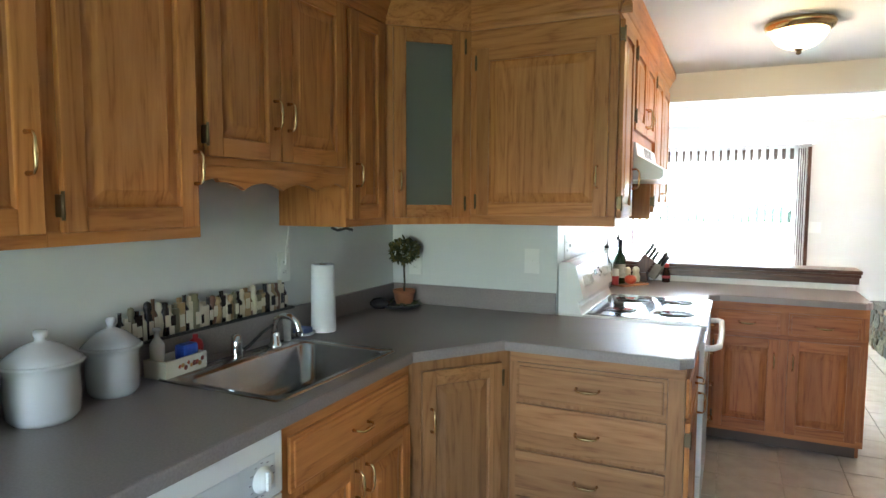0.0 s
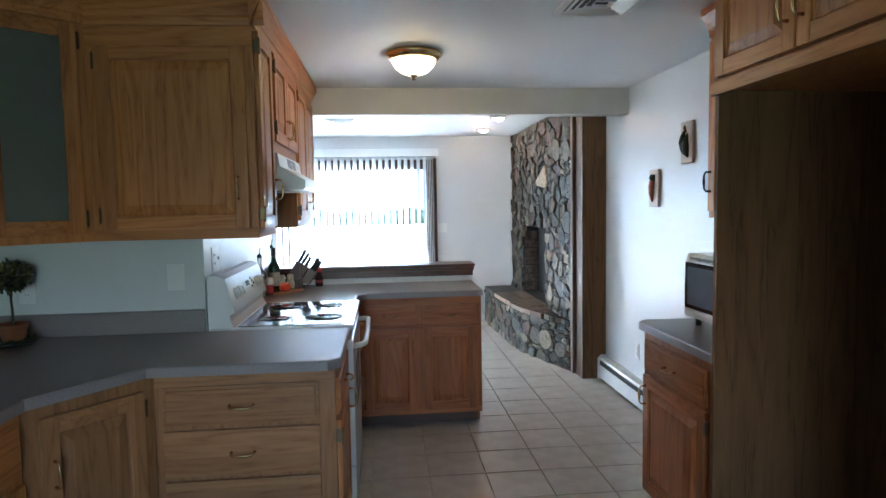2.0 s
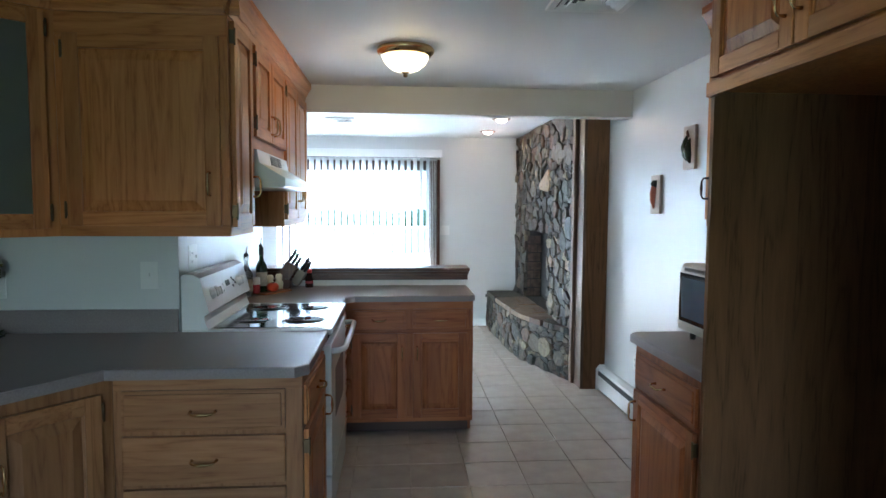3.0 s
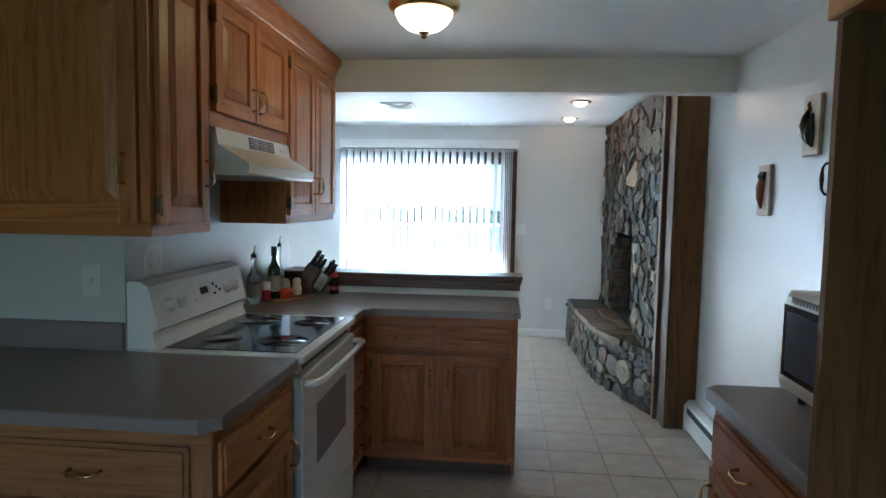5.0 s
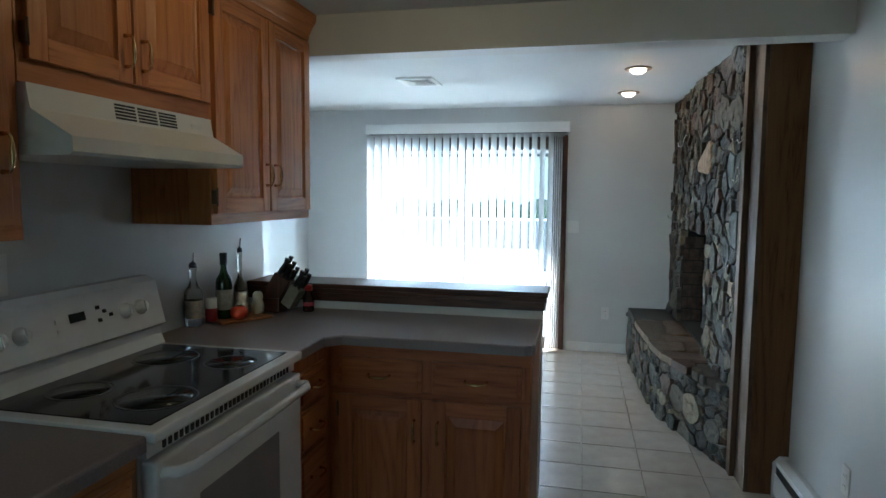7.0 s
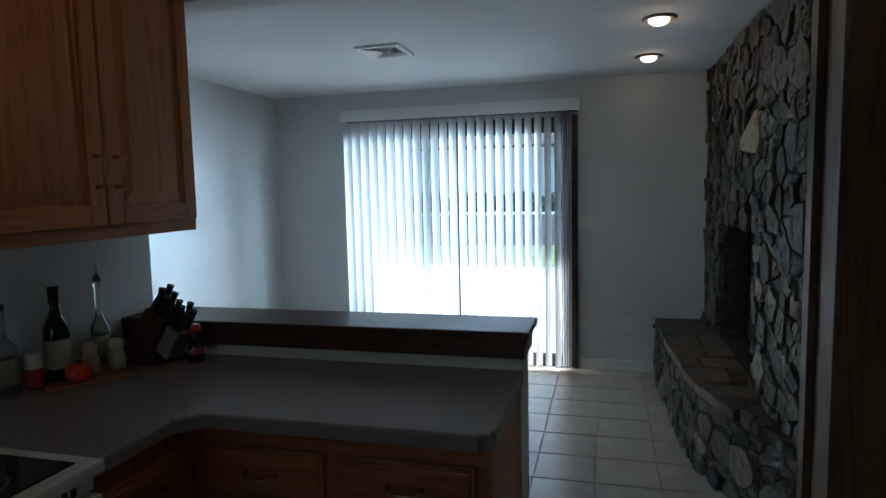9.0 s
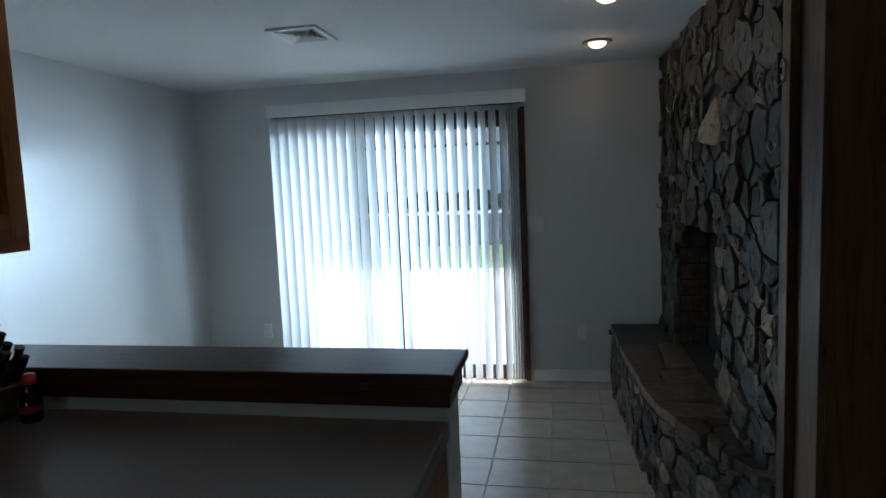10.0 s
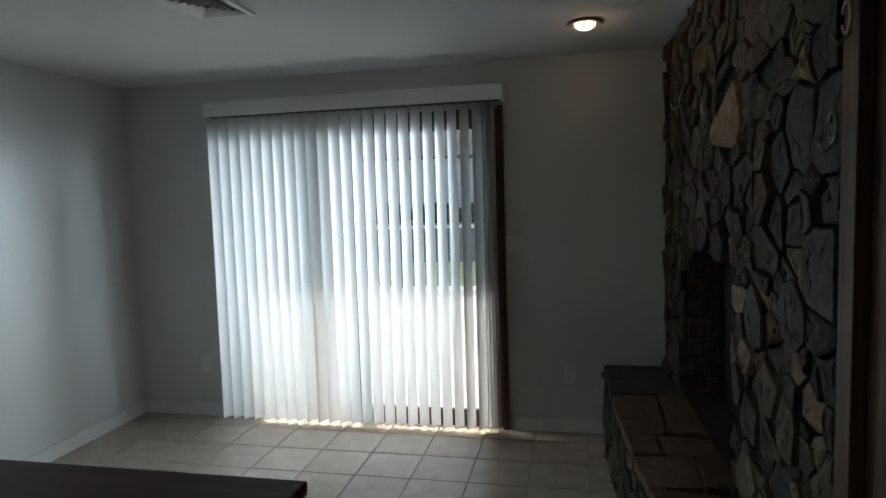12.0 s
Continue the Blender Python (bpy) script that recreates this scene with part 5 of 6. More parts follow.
part("tray", bm, plain("cream_glaze", (0.62, 0.57, 0.47), 0.25), cd)
rng = random.Random(3)
for i in range(9):
    bm = bmesh.new()
    lathe(bm, [(0, 0), (0.006 + 0.003 * rng.random(), 0.0004), (0, 0.0012)], (0, 0, 0), 10, 0, mcd @ pose(0.045, -0.03 + i * 0.012, 0.02 + 0.018 * rng.random(), 0, 90, 0))
    part("painted_fruit", bm, plain("painted_fruit", [(0.45, 0.08, 0.03), (0.5, 0.25, 0.06), (0.25, 0.05, 0.03)][i % 3], 0.3), cd, "orange and red painted dots")
bm = bmesh.new()
box(bm, -0.79, -0.745, 1.90, 1.965, T + 0.03, T + 0.085, None, 0, 0.015)
solid("scrub_sponge", bm, BLUE, "bright blue scrub pad in the caddy", "sponge", place=(-0.77, 1.93, T + 0.03))
bm = bmesh.new()
lathe(bm, [(0, 0), (0.024, 0), (0.025, 0.06), (0.02, 0.075), (0.009, 0.082), (0.009, 0.095), (0, 0.096)], (-0.80, 2.00, T + 0.001), 20)
solid("dish_soap_bottle", bm, RED_PLASTIC, "small red dish soap bottle behind the sink", "bottle", place=(-0.80, 2.00, T))
bm = bmesh.new()
lathe(bm, [(0, 0), (0.022, 0), (0.022, 0.09), (0.012, 0.105), (0.008, 0.11), (0.008, 0.13), (0.014, 0.132), (0.012, 0.14), (0, 0.141)], (-0.785, 1.835, T + 0.009), 20)
solid("clear_soap_bottle", bm, SPRAY, "clear pump soap bottle standing in the caddy", "bottle", place=(-0.785, 1.835, T + 0.009))

# the narrow shelf with small ceramic pieces behind the sink
sh_ = thing("spice_shelf", (-0.82, 2.1, 1.02), "narrow black wall shelf crowded with small ceramic jars and bottles", "shelf")
bm = bmesh.new()
box(bm, LEFT + 0.001, LEFT + 0.04, 1.70, 2.52, 1.0195, 1.03, None, 0, 0.003)
box(bm, LEFT + 0.001, LEFT + 0.004, 1.72, 2.50, 1.03, 1.085, None, 0, 0.001)
part("shelf_board", bm, BLACK, sh_)
rng = random.Random(8)
cols = [plain("glazed_cream", (0.62, 0.55, 0.42), 0.3), plain("glazed_dark", (0.025, 0.02, 0.018), 0.25), plain("glazed_brown", (0.14, 0.06, 0.03), 0.3), plain("glazed_olive", (0.16, 0.14, 0.08), 0.3), plain("glazed_tan", (0.36, 0.24, 0.12), 0.3)]
order = [1, 0, 3, 1, 0, 1, 2, 0, 1, 0, 3, 4, 1, 0, 3, 0, 0, 1, 2, 4, 1, 0, 4, 3, 1, 0, 4, 2, 0, 3, 4, 1, 0, 4, 2, 0, 1]
y = 1.735
for i, k in enumerate(order):
    r = rng.uniform(0.011, 0.019)
    h = rng.uniform(0.088, 0.122) * (0.8 if i in (0, 1, 15, 16) else 1)
    bm = bmesh.new()
    nk = rng.random()
    at = (LEFT + 0.022, y, 1.0305)
    if nk < 0.3:
        pr = [(0, 0), (r, 0), (r * 1.02, h * 0.6), (r * 0.45, h * 0.72), (r * 0.4, h * 0.95), (r * 0.5, h), (0, h)]
    elif nk < 0.5:
        pr = [(0, 0), (r * 0.8, 0), (r * 1.15, h * 0.35), (r * 0.9, h * 0.62), (r * 0.6, h * 0.68), (r * 0.9, h * 0.8), (r * 0.7, h * 0.95), (0, h)]
    elif nk < 0.65:
        pr = [(0, 0), (r, 0), (r, h * 0.82), (r * 0.85, h * 0.86), (r * 0.85, h), (0, h)]
    else:
        pr = None
        box(bm, LEFT + 0.010, LEFT + 0.034, y - r * 0.9, y + r * 0.9, 1.0305, 1.0305 + h * 0.85, None, 0, 0.0025)
        box(bm, LEFT + 0.016, LEFT + 0.028, y - r * 0.4, y + r * 0.4, 1.0307 + h * 0.85, 1.0305 + h, None, 0, 0.001)
    if pr:
        lathe(bm, pr, at, 14)
    word = ("cream", "black", "brown", "olive", "tan")[k]
    jar = thing("ceramic_jar", at, word + " glazed miniature jar on the narrow shelf", "jar", "miniature jars")
    part("jar_body", bm, cols[k], jar)
    if i % 3 != 1:
        bm = bmesh.new()
        j = 0 if k else 1
        x1 = LEFT + (0.0345 if not pr else 0.022 + r * 1.16)
        zz = rng.uniform(0.012, 0.03)
        box(bm, x1, x1 + 0.0012, y - r * 0.6, y + r * 0.6, 1.0305 + zz, 1.0305 + zz + h * 0.36, None, 0)
        part("paper_label", bm, cols[j], jar, "pale label" if k else "dark label")
    y += r * 0.6 + 0.0115

# topiary
tp = thing("topiary_plant", (-0.705, 3.28, T), "small round topiary in a terracotta pot on a dark saucer", "plant")
TERRA = plain("terracotta", (0.36, 0.13, 0.055), 0.7, vary=0.15, scale=20)
LEAF = plain("topiary_leaf", (0.05, 0.055, 0.015), 0.55, vary=0.5, scale=30)
LEAF2 = plain("topiary_leaf_yellow", (0.15, 0.12, 0.03), 0.55, vary=0.3, scale=30)
bm = bmesh.new()
lathe(bm, [(0, 0), (0.04, 0), (0.043, 0.004), (0.054, 0.055), (0.058, 0.055), (0.059, 0.072), (0.052, 0.072), (0.05, 0.06), (0, 0.058)], (-0.705, 3.28, T + 0.014), 32)
part("pot", bm, TERRA, tp, "terracotta pot")
bm = bmesh.new()
lathe(bm, [(0, 0), (0.09, 0), (0.105, 0.008), (0.11, 0.018), (0.104, 0.018), (0.09, 0.01), (0, 0.008)], (-0.715, 3.26, T), 36)
part("saucer", bm, BLACK, tp, "dark metal saucer")
bm = bmesh.new()
tube(bm, [(-0.705, 3.28, T + 0.07), (-0.702, 3.28, T + 0.13), (-0.706, 3.281, T + 0.19), (-0.703, 3.28, T + 0.25)], [0.006, 0.005, 0.005, 0.006], 8)
part("stem", bm, plain("stem_bark", (0.06, 0.045, 0.03), 0.8), tp)


def leaf(bm, m, l, w, mat=0):
    pts = [(0, 0, 0), (w * 0.5, l * 0.35, 0.003), (w * 0.42, l * 0.7, 0.0), (0, l, -0.003), (-w * 0.42, l * 0.7, 0.0), (-w * 0.5, l * 0.35, 0.003)]
    mid = bm.verts.new(m @ Vector((0, l * 0.5, -0.004)))
    vs = [bm.verts.new(m @ Vector(p)) for p in pts]
    for i in range(6):
        bm.faces.new((vs[i], vs[(i + 1) % 6], mid)).material_index = mat


bm = bmesh.new()
rng = random.Random(21)
for i in range(430):
    d = Vector((rng.gauss(0, 1), rng.gauss(0, 1), rng.gauss(0, 1))).normalized()
    c_ = Vector((-0.705, 3.28, T + 0.285)) + Vector((d.x * 0.072, d.y * 0.072, d.z * 0.062)) * rng.uniform(0.65, 1.0)
    q = d.to_track_quat("Y", "Z").to_matrix().to_4x4()
    leaf(bm, Matrix.Translation(c_) @ q @ pose(0, 0, 0, rng.uniform(-60, 60), rng.uniform(0, 360), rng.uniform(-50, 50)), rng.uniform(0.018, 0.032), rng.uniform(0.010, 0.016), 1 if rng.random() < 0.3 else 0)
part("foliage", bm, [LEAF, LEAF2], tp, "dark green leaves with yellowish tips")
bm = bmesh.new()
for i in range(90):
    a_ = rng.uniform(0, 6.28)
    rr = rng.uniform(0.06, 0.10)
    leaf(bm, Matrix.Translation((-0.715 + rr * math.cos(a_), 3.26 + rr * math.sin(a_), T + 0.014 + rng.uniform(0, 0.012))) @ pose(0, 0, 0, rng.uniform(-20, 40), 0, rng.uniform(0, 360)), 0.025, 0.012, 0)
part("moss", bm, [LEAF], tp, "dark green moss round the pot")
bm = bmesh.new()
lathe(bm, [(0, 0), (0.03, 0.0), (0.05, 0.018), (0.052, 0.03), (0.035, 0.048), (0.0, 0.055)], (-0.785, 3.17, T), 28)
solid("stone_bowl", bm, plain("dark_glaze", (0.035, 0.03, 0.03), 0.2), "dark glazed low round bowl in the corner", "bowl", place=(-0.785, 3.17, T))


# outlets and switches
def plate(m, w, h, label, category, slots, toggles=()):
    """Local x across, z up, -y out of the wall."""
    t = thing("wall_plate", tuple(m.translation), label, category, "wall plates")
    bm = bmesh.new()
    box(bm, -w / 2, w / 2, -0.006, -0.0005, -h / 2, h / 2, m, 0, 0.002)
    part("plate", bm, PLASTIC, t)
    for sx, sz in slots:
        bm = bmesh.new()
        box(bm, sx - 0.016, sx + 0.016, -0.0085, -0.0055, sz - 0.013, sz + 0.013, m, 0, 0.001)
        f_ = part("socket", bm, PLASTIC, t)
        for k in (-0.006, 0.006):
            bm = bmesh.new()
            box(bm, sx + k - 0.001, sx + k + 0.001, -0.0092, -0.008, sz - 0.004, sz + 0.005, m)
            part("slot", bm, BLACK, f_)
    for sx, sz in toggles:
        bm = bmesh.new()
        box(bm, sx - 0.004, sx + 0.004, -0.016, -0.005, sz - 0.006, sz + 0.010, m, 0, 0.001)
        part("toggle", bm, PLASTIC, t)


two = ((0, 0.02), (0, -0.02))
plate(pose(-0.06, 3.40, 1.17), 0.075, 0.12, "white switch plate on the wall above the worktop", "switch", (), ((0, 0),))
plate(pose(-0.70, 3.40, 1.13), 0.075, 0.12, "white outlet behind the topiary", "outlet", two)
plate(pose(0.065, 3.58, 1.235, 0, 0, 90), 0.12, 0.12, "white double outlet plate behind the stove", "outlet", ((-0.025, 0.02), (-0.025, -0.02)), ((0.03, 0),))
plate(pose(LEFT, 2.50, 1.19, 0, 0, 90), 0.075, 0.12, "white outlet with a cord behind the sink", "outlet", two)
plate(pose(1.93, FAR, 0.375), 0.07, 0.115, "white outlet low on the far wall", "outlet", two)
plate(pose(-0.57, FAR, 0.37), 0.07, 0.115, "white outlet low beside the blinds", "outlet", two)
plate(pose(1.61, FAR, 1.185), 0.115, 0.115, "white double switch plate beside the sliding door", "switch", (), ((-0.023, 0), (0.023, 0)))
plate(pose(RIGHT, 4.78, 0.385, 0, 0, -90), 0.07, 0.115, "white outlet above the baseboard heater", "outlet", two)
bm = bmesh.new()
tube(bm, [(LEFT + 0.012, 2.50, 1.20), (LEFT + 0.02, 2.50, 1.28), (LEFT + 0.015, 2.52, 1.36), (LEFT + 0.03, 2.56, 1.352)], 0.0035, 6)
solid("power_cord", bm, PLASTIC, "thin white power cord hanging under the wall cabinet", "cord", place=(LEFT + 0.01, 2.5, 1.2))
bm = bmesh.new()
tube(bm, [(-0.60, 2.50, 1.357), (-0.585, 2.52, 1.345), (-0.565, 2.55, 1.352), (-0.54, 2.56, 1.345)], 0.006, 8)
solid("under_cabinet_bracket", bm, BLACK, "small black hook under the narrow wall cabinet", "hook", place=(-0.58, 2.52, 1.345))

# dishwasher
dw = thing("dishwasher", (-0.5, 1.44, 0), "white built-in dishwasher with a dial on its control panel", "dishwasher")
bm = bmesh.new()
box(bm, LEFT + 0.02, -0.262, 1.142, 1.742, 0.10, 0.872)
part("tub", bm, ENAMEL, dw)
bm = bmesh.new()
box(bm, -0.26, -0.225, 1.142, 1.742, 0.12, 0.70, None, 0, 0.004)
part("door", bm, ENAMEL, dw, "white dishwasher door")
bm = bmesh.new()
box(bm, -0.26, -0.222, 1.142, 1.742, 0.705, 0.872, None, 0, 0.006)
cp = part("control_panel", bm, ENAMEL, dw)
bm = bmesh.new()
box(bm, -0.2225, -0.2195, 1.18, 1.71, 0.73, 0.82, None, 0, 0.001)
part("inset_panel", bm, plain("light_grey_panel", (0.62, 0.64, 0.66), 0.3), cp, "pale grey inset panel")
bm = bmesh.new()
kk = pose(-0.2195, 1.66, 0.77, 0, 90, 0)
lathe(bm, [(0.033, 0), (0.033, 0.003), (0.026, 0.005), (0.023, 0.018), (0, 0.019)], (0, 0, 0), 28, 0, kk)
box(bm, -0.024, 0.024, -0.006, 0.006, 0.016, 0.026, kk, 0, 0.002)
part("dial", bm, ENAMEL, cp, "white dial")
for i in range(12):
    bm = bmesh.new()
    a_ = radians(30 * i)
    box(bm, -0.001, 0.001, -0.004, 0.004, 0, 0.0012, pose(-0.2195, 1.66 + 0.042 * math.cos(a_), 0.77 + 0.042 * math.sin(a_), 0, 90, 0))
    part("dial_mark", bm, plain("grey_print", (0.25, 0.25, 0.27), 0.5), cp)
for i in range(4):
    bm = bmesh.new()
    box(bm, -0.2195, -0.2155, 1.24 + i * 0.07, 1.285 + i * 0.07, 0.765, 0.785, None, 0, 0.001)
    part("push_button", bm, ENAMEL, cp)

# things beside the stove
m_, n_, l_, b_ = material("green_bottle_glass")
b_.inputs["Base Color"].default_value, b_.inputs["Roughness"].default_value = (0.02, 0.075, 0.015, 1), 0.06
b_.inputs["Transmission Weight"].default_value = 0.45
GREEN_GLASS = m_
m_, n_, l_, b_ = material("bottle_glass")
b_.inputs["Base Color"].default_value, b_.inputs["Roughness"].default_value = (0.85, 0.88, 0.84, 1), 0.05
b_.inputs["Transmission Weight"].default_value = 0.9
BOTTLE_GLASS = m_
LABEL = plain("paper_label", (0.35, 0.33, 0.28), 0.7, vary=0.2, scale=60)


def bottle(x, y, r, h, glass, label, spout=False, neck=0.36, lab_col=LABEL, z=T):
    b = thing("bottle", (x, y, z), label, "bottle", "bottles beside the stove")
    bm = bmesh.new()
    s = h * (1 - neck)
    lathe(bm, [(0, 0.002), (r * 0.85, 0), (r, 0.006), (r, s * 0.86), (r * 0.9, s * 0.95), (r * 0.5, s + 0.015), (r * 0.36, s + 0.04), (r * 0.34, h - 0.02), (r * 0.42, h - 0.016), (r * 0.42, h), (0, h)], (x, y, z), 28)
    part("glass", bm, glass, b)
    bm = bmesh.new()
    lathe(bm, [(r + 0.0006, s * 0.22), (r + 0.0008, s * 0.7), (r + 0.0001, s * 0.7)], (x, y, z), 28)
    part("label", bm, lab_col, b, "paper label")
    bm = bmesh.new()
    if spout:
        lathe(bm, [(r * 0.30, h + 0.001), (r * 0.44, h + 0.003), (r * 0.40, h + 0.018), (r * 0.15, h + 0.024), (0, h + 0.025)], (x, y, z), 16)
        part("stopper", bm, BLACK, b, "black stopper")
        bm = bmesh.new()
        tube(bm, [(x, y, z + h + 0.02), (x + 0.002, y, z + h + 0.045), (x + 0.008, y - 0.004, z + h + 0.065)], [0.005, 0.004, 0.003], 8)
        part("pour_spout", bm, CHROME, b, "metal pour spout")
    else:
        lathe(bm, [(r * 0.44, h - 0.05), (r * 0.45, h + 0.001), (0, h + 0.002)], (x, y, z), 16)
        part("capsule", bm, BLACK, b, "dark capsule")


board = thing("trivet_board", (0.215, 4.64, T), "thin orange-brown wooden board under the condiments", "board")
bm = bmesh.new()
mbd = pose(0.212, 4.635, T, 0, 0, -32)
box(bm, -0.075, 0.075, -0.12, 0.12, 0.0005, 0.012, mbd, 0, 0.003)
part("board", bm, plain("orange_wood", (0.34, 0.13, 0.04), 0.4, vary=0.2, scale=12), board)
TB = T + 0.0125
bottle(0.104, 4.46, 0.037, 0.245, BOTTLE_GLASS, "clear glass oil bottle with a pour spout", True)
bottle(0.168, 4.585, 0.035, 0.285, GREEN_GLASS, "dark green wine bottle with a paper label", z=TB)
bottle(0.118, 4.80, 0.029, 0.28, BOTTLE_GLASS, "tall clear glass bottle with a pour spout", True, neck=0.5)
sj = thing("spice_jar", (0.150, 4.515, TB), "small white and red spice jar", "jar")
bm = bmesh.new()
lathe(bm, [(0, 0), (0.023, 0), (0.024, 0.004), (0.024, 0.055), (0.023, 0.056)], (0.150, 4.515, TB), 24)
part("jar", bm, RED_PLASTIC, sj, "red label band")
bm = bmesh.new()
lathe(bm, [(0.024, 0.056), (0.0235, 0.098), (0.02, 0.10), (0, 0.10)], (0.150, 4.515, TB), 24)
part("cap", bm, PLASTIC, sj, "white cap")
for x_, y_ in ((0.250, 4.725), (0.205, 4.665)):
    s_ = thing("shaker", (x_ + 0.0, y_, TB), "cream glazed ceramic salt or pepper shaker", "shaker", "cream shakers")
    bm = bmesh.new()
    lathe(bm, [(0, 0), (0.024, 0), (0.026, 0.01), (0.028, 0.035), (0.022, 0.055), (0.019, 0.062), (0.023, 0.072), (0.022, 0.088), (0.013, 0.098), (0, 0.10)], (x_, y_, TB), 24)
    part("body", bm, plain("cream_ceramic", (0.60, 0.55, 0.42), 0.3), s_)
tm = thing("tomato_timer", (0.236, 4.59, TB), "red-orange tomato-shaped kitchen timer", "timer")
bm = bmesh.new()
lathe(bm, [(0, 0.0), (0.020, 0.001), (0.034, 0.012), (0.038, 0.030), (0.032, 0.048), (0.016, 0.057), (0.0, 0.054)], (0.236, 4.59, TB), 28)
part("body", bm, plain("tomato_red", (0.62, 0.06, 0.015), 0.3, vary=0.05), tm)
bm = bmesh.new()
for i in range(5):
    leaf(bm, Matrix.Translation((0.236, 4.59, TB + 0.058)) @ pose(0, 0, 0, -8, 0, 72 * i), 0.018, 0.008)
part("calyx", bm, LEAF, tm, "green leaves")


def knife_block(x, y, z, yaw, label, mat, rows, size, base=None):
    """A block that leans to its right, with handles out of its top. size: depth, width, length of the leaning body."""
    kb = thing("knife_block", (x, y, T), label, "knife block", "knife blocks")
    mk = pose(x, y, z, 0, 0, yaw) @ pose(0, 0, 0, 0, 32, 0)
    d_, w_, l_ = size
    bm = bmesh.new()
    box(bm, -d_ / 2, d_ / 2, -w_ / 2, w_ / 2, 0, l_, mk, 0, 0.004)
    part("block", bm, mat, kb)
    if base:
        bm = bmesh.new()
        box(bm, x - 0.055, x + 0.075, y - 0.05, y + 0.05, T + 0.0005, T + base, None, 0, 0.006)
        part("base", bm, DARK_X, kb, "dark wooden base")
    for r_ in range(rows):
        for c_ in range(2):
            px, py = -d_ / 2 + 0.016 + r_ * (d_ - 0.032) / max(1, rows - 1), -w_ / 4 + c_ * w_ / 2
            ln = 0.085 - 0.014 * r_ + 0.006 * c_
            bm = bmesh.new()
            tube(bm, [mk @ Vector((px, py, l_ - 0.004)), mk @ Vector((px, py, l_ + ln * 0.3)), mk @ Vector((px + 0.002, py, l_ + ln * 0.7)), mk @ Vector((px - 0.002, py, l_ + ln))], [0.009, 0.0115, 0.0095, 0.012], 8)
            part("knife_handle", bm, BLACK, kb, "black knife handle")


knife_block(0.235, 4.86, T + 0.035, 4, "dark wooden knife block full of black-handled knives", DARK_Z, 3, (0.085, 0.08, 0.155), 0.065)
knife_block(0.335, 4.86, T + 0.03, -6, "small grey wooden knife block with black-handled knives", plain("grey_worn_wood", (0.30, 0.27, 0.22), 0.6, vary=0.2, scale=18), 2, (0.055, 0.07, 0.105))
so = thing("sauce_bottle", (0.425, 4.885, T), "small dark sauce bottle with a red cap", "bottle")
bm = bmesh.new()
lathe(bm, [(0, 0), (0.024, 0), (0.027, 0.006), (0.027, 0.05), (0.022, 0.068), (0.016, 0.085), (0.016, 0.10)], (0.425, 4.885, T), 24)
part("glass", bm, plain("dark_sauce", (0.03, 0.012, 0.01), 0.1), so)
bm = bmesh.new()
lathe(bm, [(0.0272, 0.028), (0.0275, 0.03), (0.0275, 0.044), (0.0272, 0.046)], (0.425, 4.885, T), 24)
part("label_band", bm, plain("red_label", (0.4, 0.04, 0.05), 0.5), so, "red label")
bm = bmesh.new()
lathe(bm, [(0.017, 0.10), (0.0195, 0.101), (0.018, 0.125), (0.012, 0.128), (0, 0.128)], (0.425, 4.885, T), 20)
part("cap", bm, plain("red_cap", (0.55, 0.03, 0.02), 0.35), so, "red cap")

# microwave oven
mw = thing("microwave_oven", (2.44, 2.99, T), "beige microwave oven with a dark glass door", "microwave")
BEIGE = plain("beige_enamel", (0.60, 0.55, 0.47), 0.35, vary=0.02)
bm = bmesh.new()
box(bm, 2.26, 2.63, 2.86, 3.165, 0.955, 1.243, None, 0, 0.008)
part("casing", bm, BEIGE, mw)
bm = bmesh.new()
prof_m = [(2.259, 0.957), (2.243, 0.96), (2.236, 0.985), (2.243, 1.20), (2.248, 1.225), (2.259, 1.243)]
ends = [[bm.verts.new((x, y, z)) for x, z in prof_m] for y in (2.86, 3.165)]
for i in range(6):
    bm.faces.new((ends[0][i], ends[0][(i + 1) % 6], ends[1][(i + 1) % 6], ends[1][i]))
bm.faces.new(ends[0]), bm.faces.new(ends[1])
mf = part("front", bm, BEIGE, mw)
bm = bmesh.new()
box(bm, 2.2335, 2.2375, 2.865, 3.148, 1.0, 1.205, None, 0, 0.001)
part("door_glass", bm, BLACK_GLASS, mf, "dark glass door")
bm = bmesh.new()
box(bm, 2.2315, 2.2333, 2.875, 3.125, 1.018, 1.187)
# The blue in the base colour stands for window light reflected in the glass.
part("door_window", bm, plain("meshed_window", (0.10, 0.125, 0.16), 0.08), mf, "meshed window with a blue-grey reflection in its colour")
for i in range(14):
    bm = bmesh.new()
    box(bm, 2.244, 2.2475, 2.90 + i * 0.017, 2.909 + i * 0.017, 1.21, 1.228)
    part("vent_slot", bm, plain("vent_grey", (0.3, 0.28, 0.25), 0.6), mf)
for x_, y_ in ((2.29, 2.89), (2.60, 2.89), (2.29, 3.13), (2.60, 3.13)):
    bm = bmesh.new()
    lathe(bm, [(0, 0), (0.012, 0), (0.014, 0.037), (0, 0.037)], (x_, y_, T), 12)
    part("foot", bm, BLACK, mw)

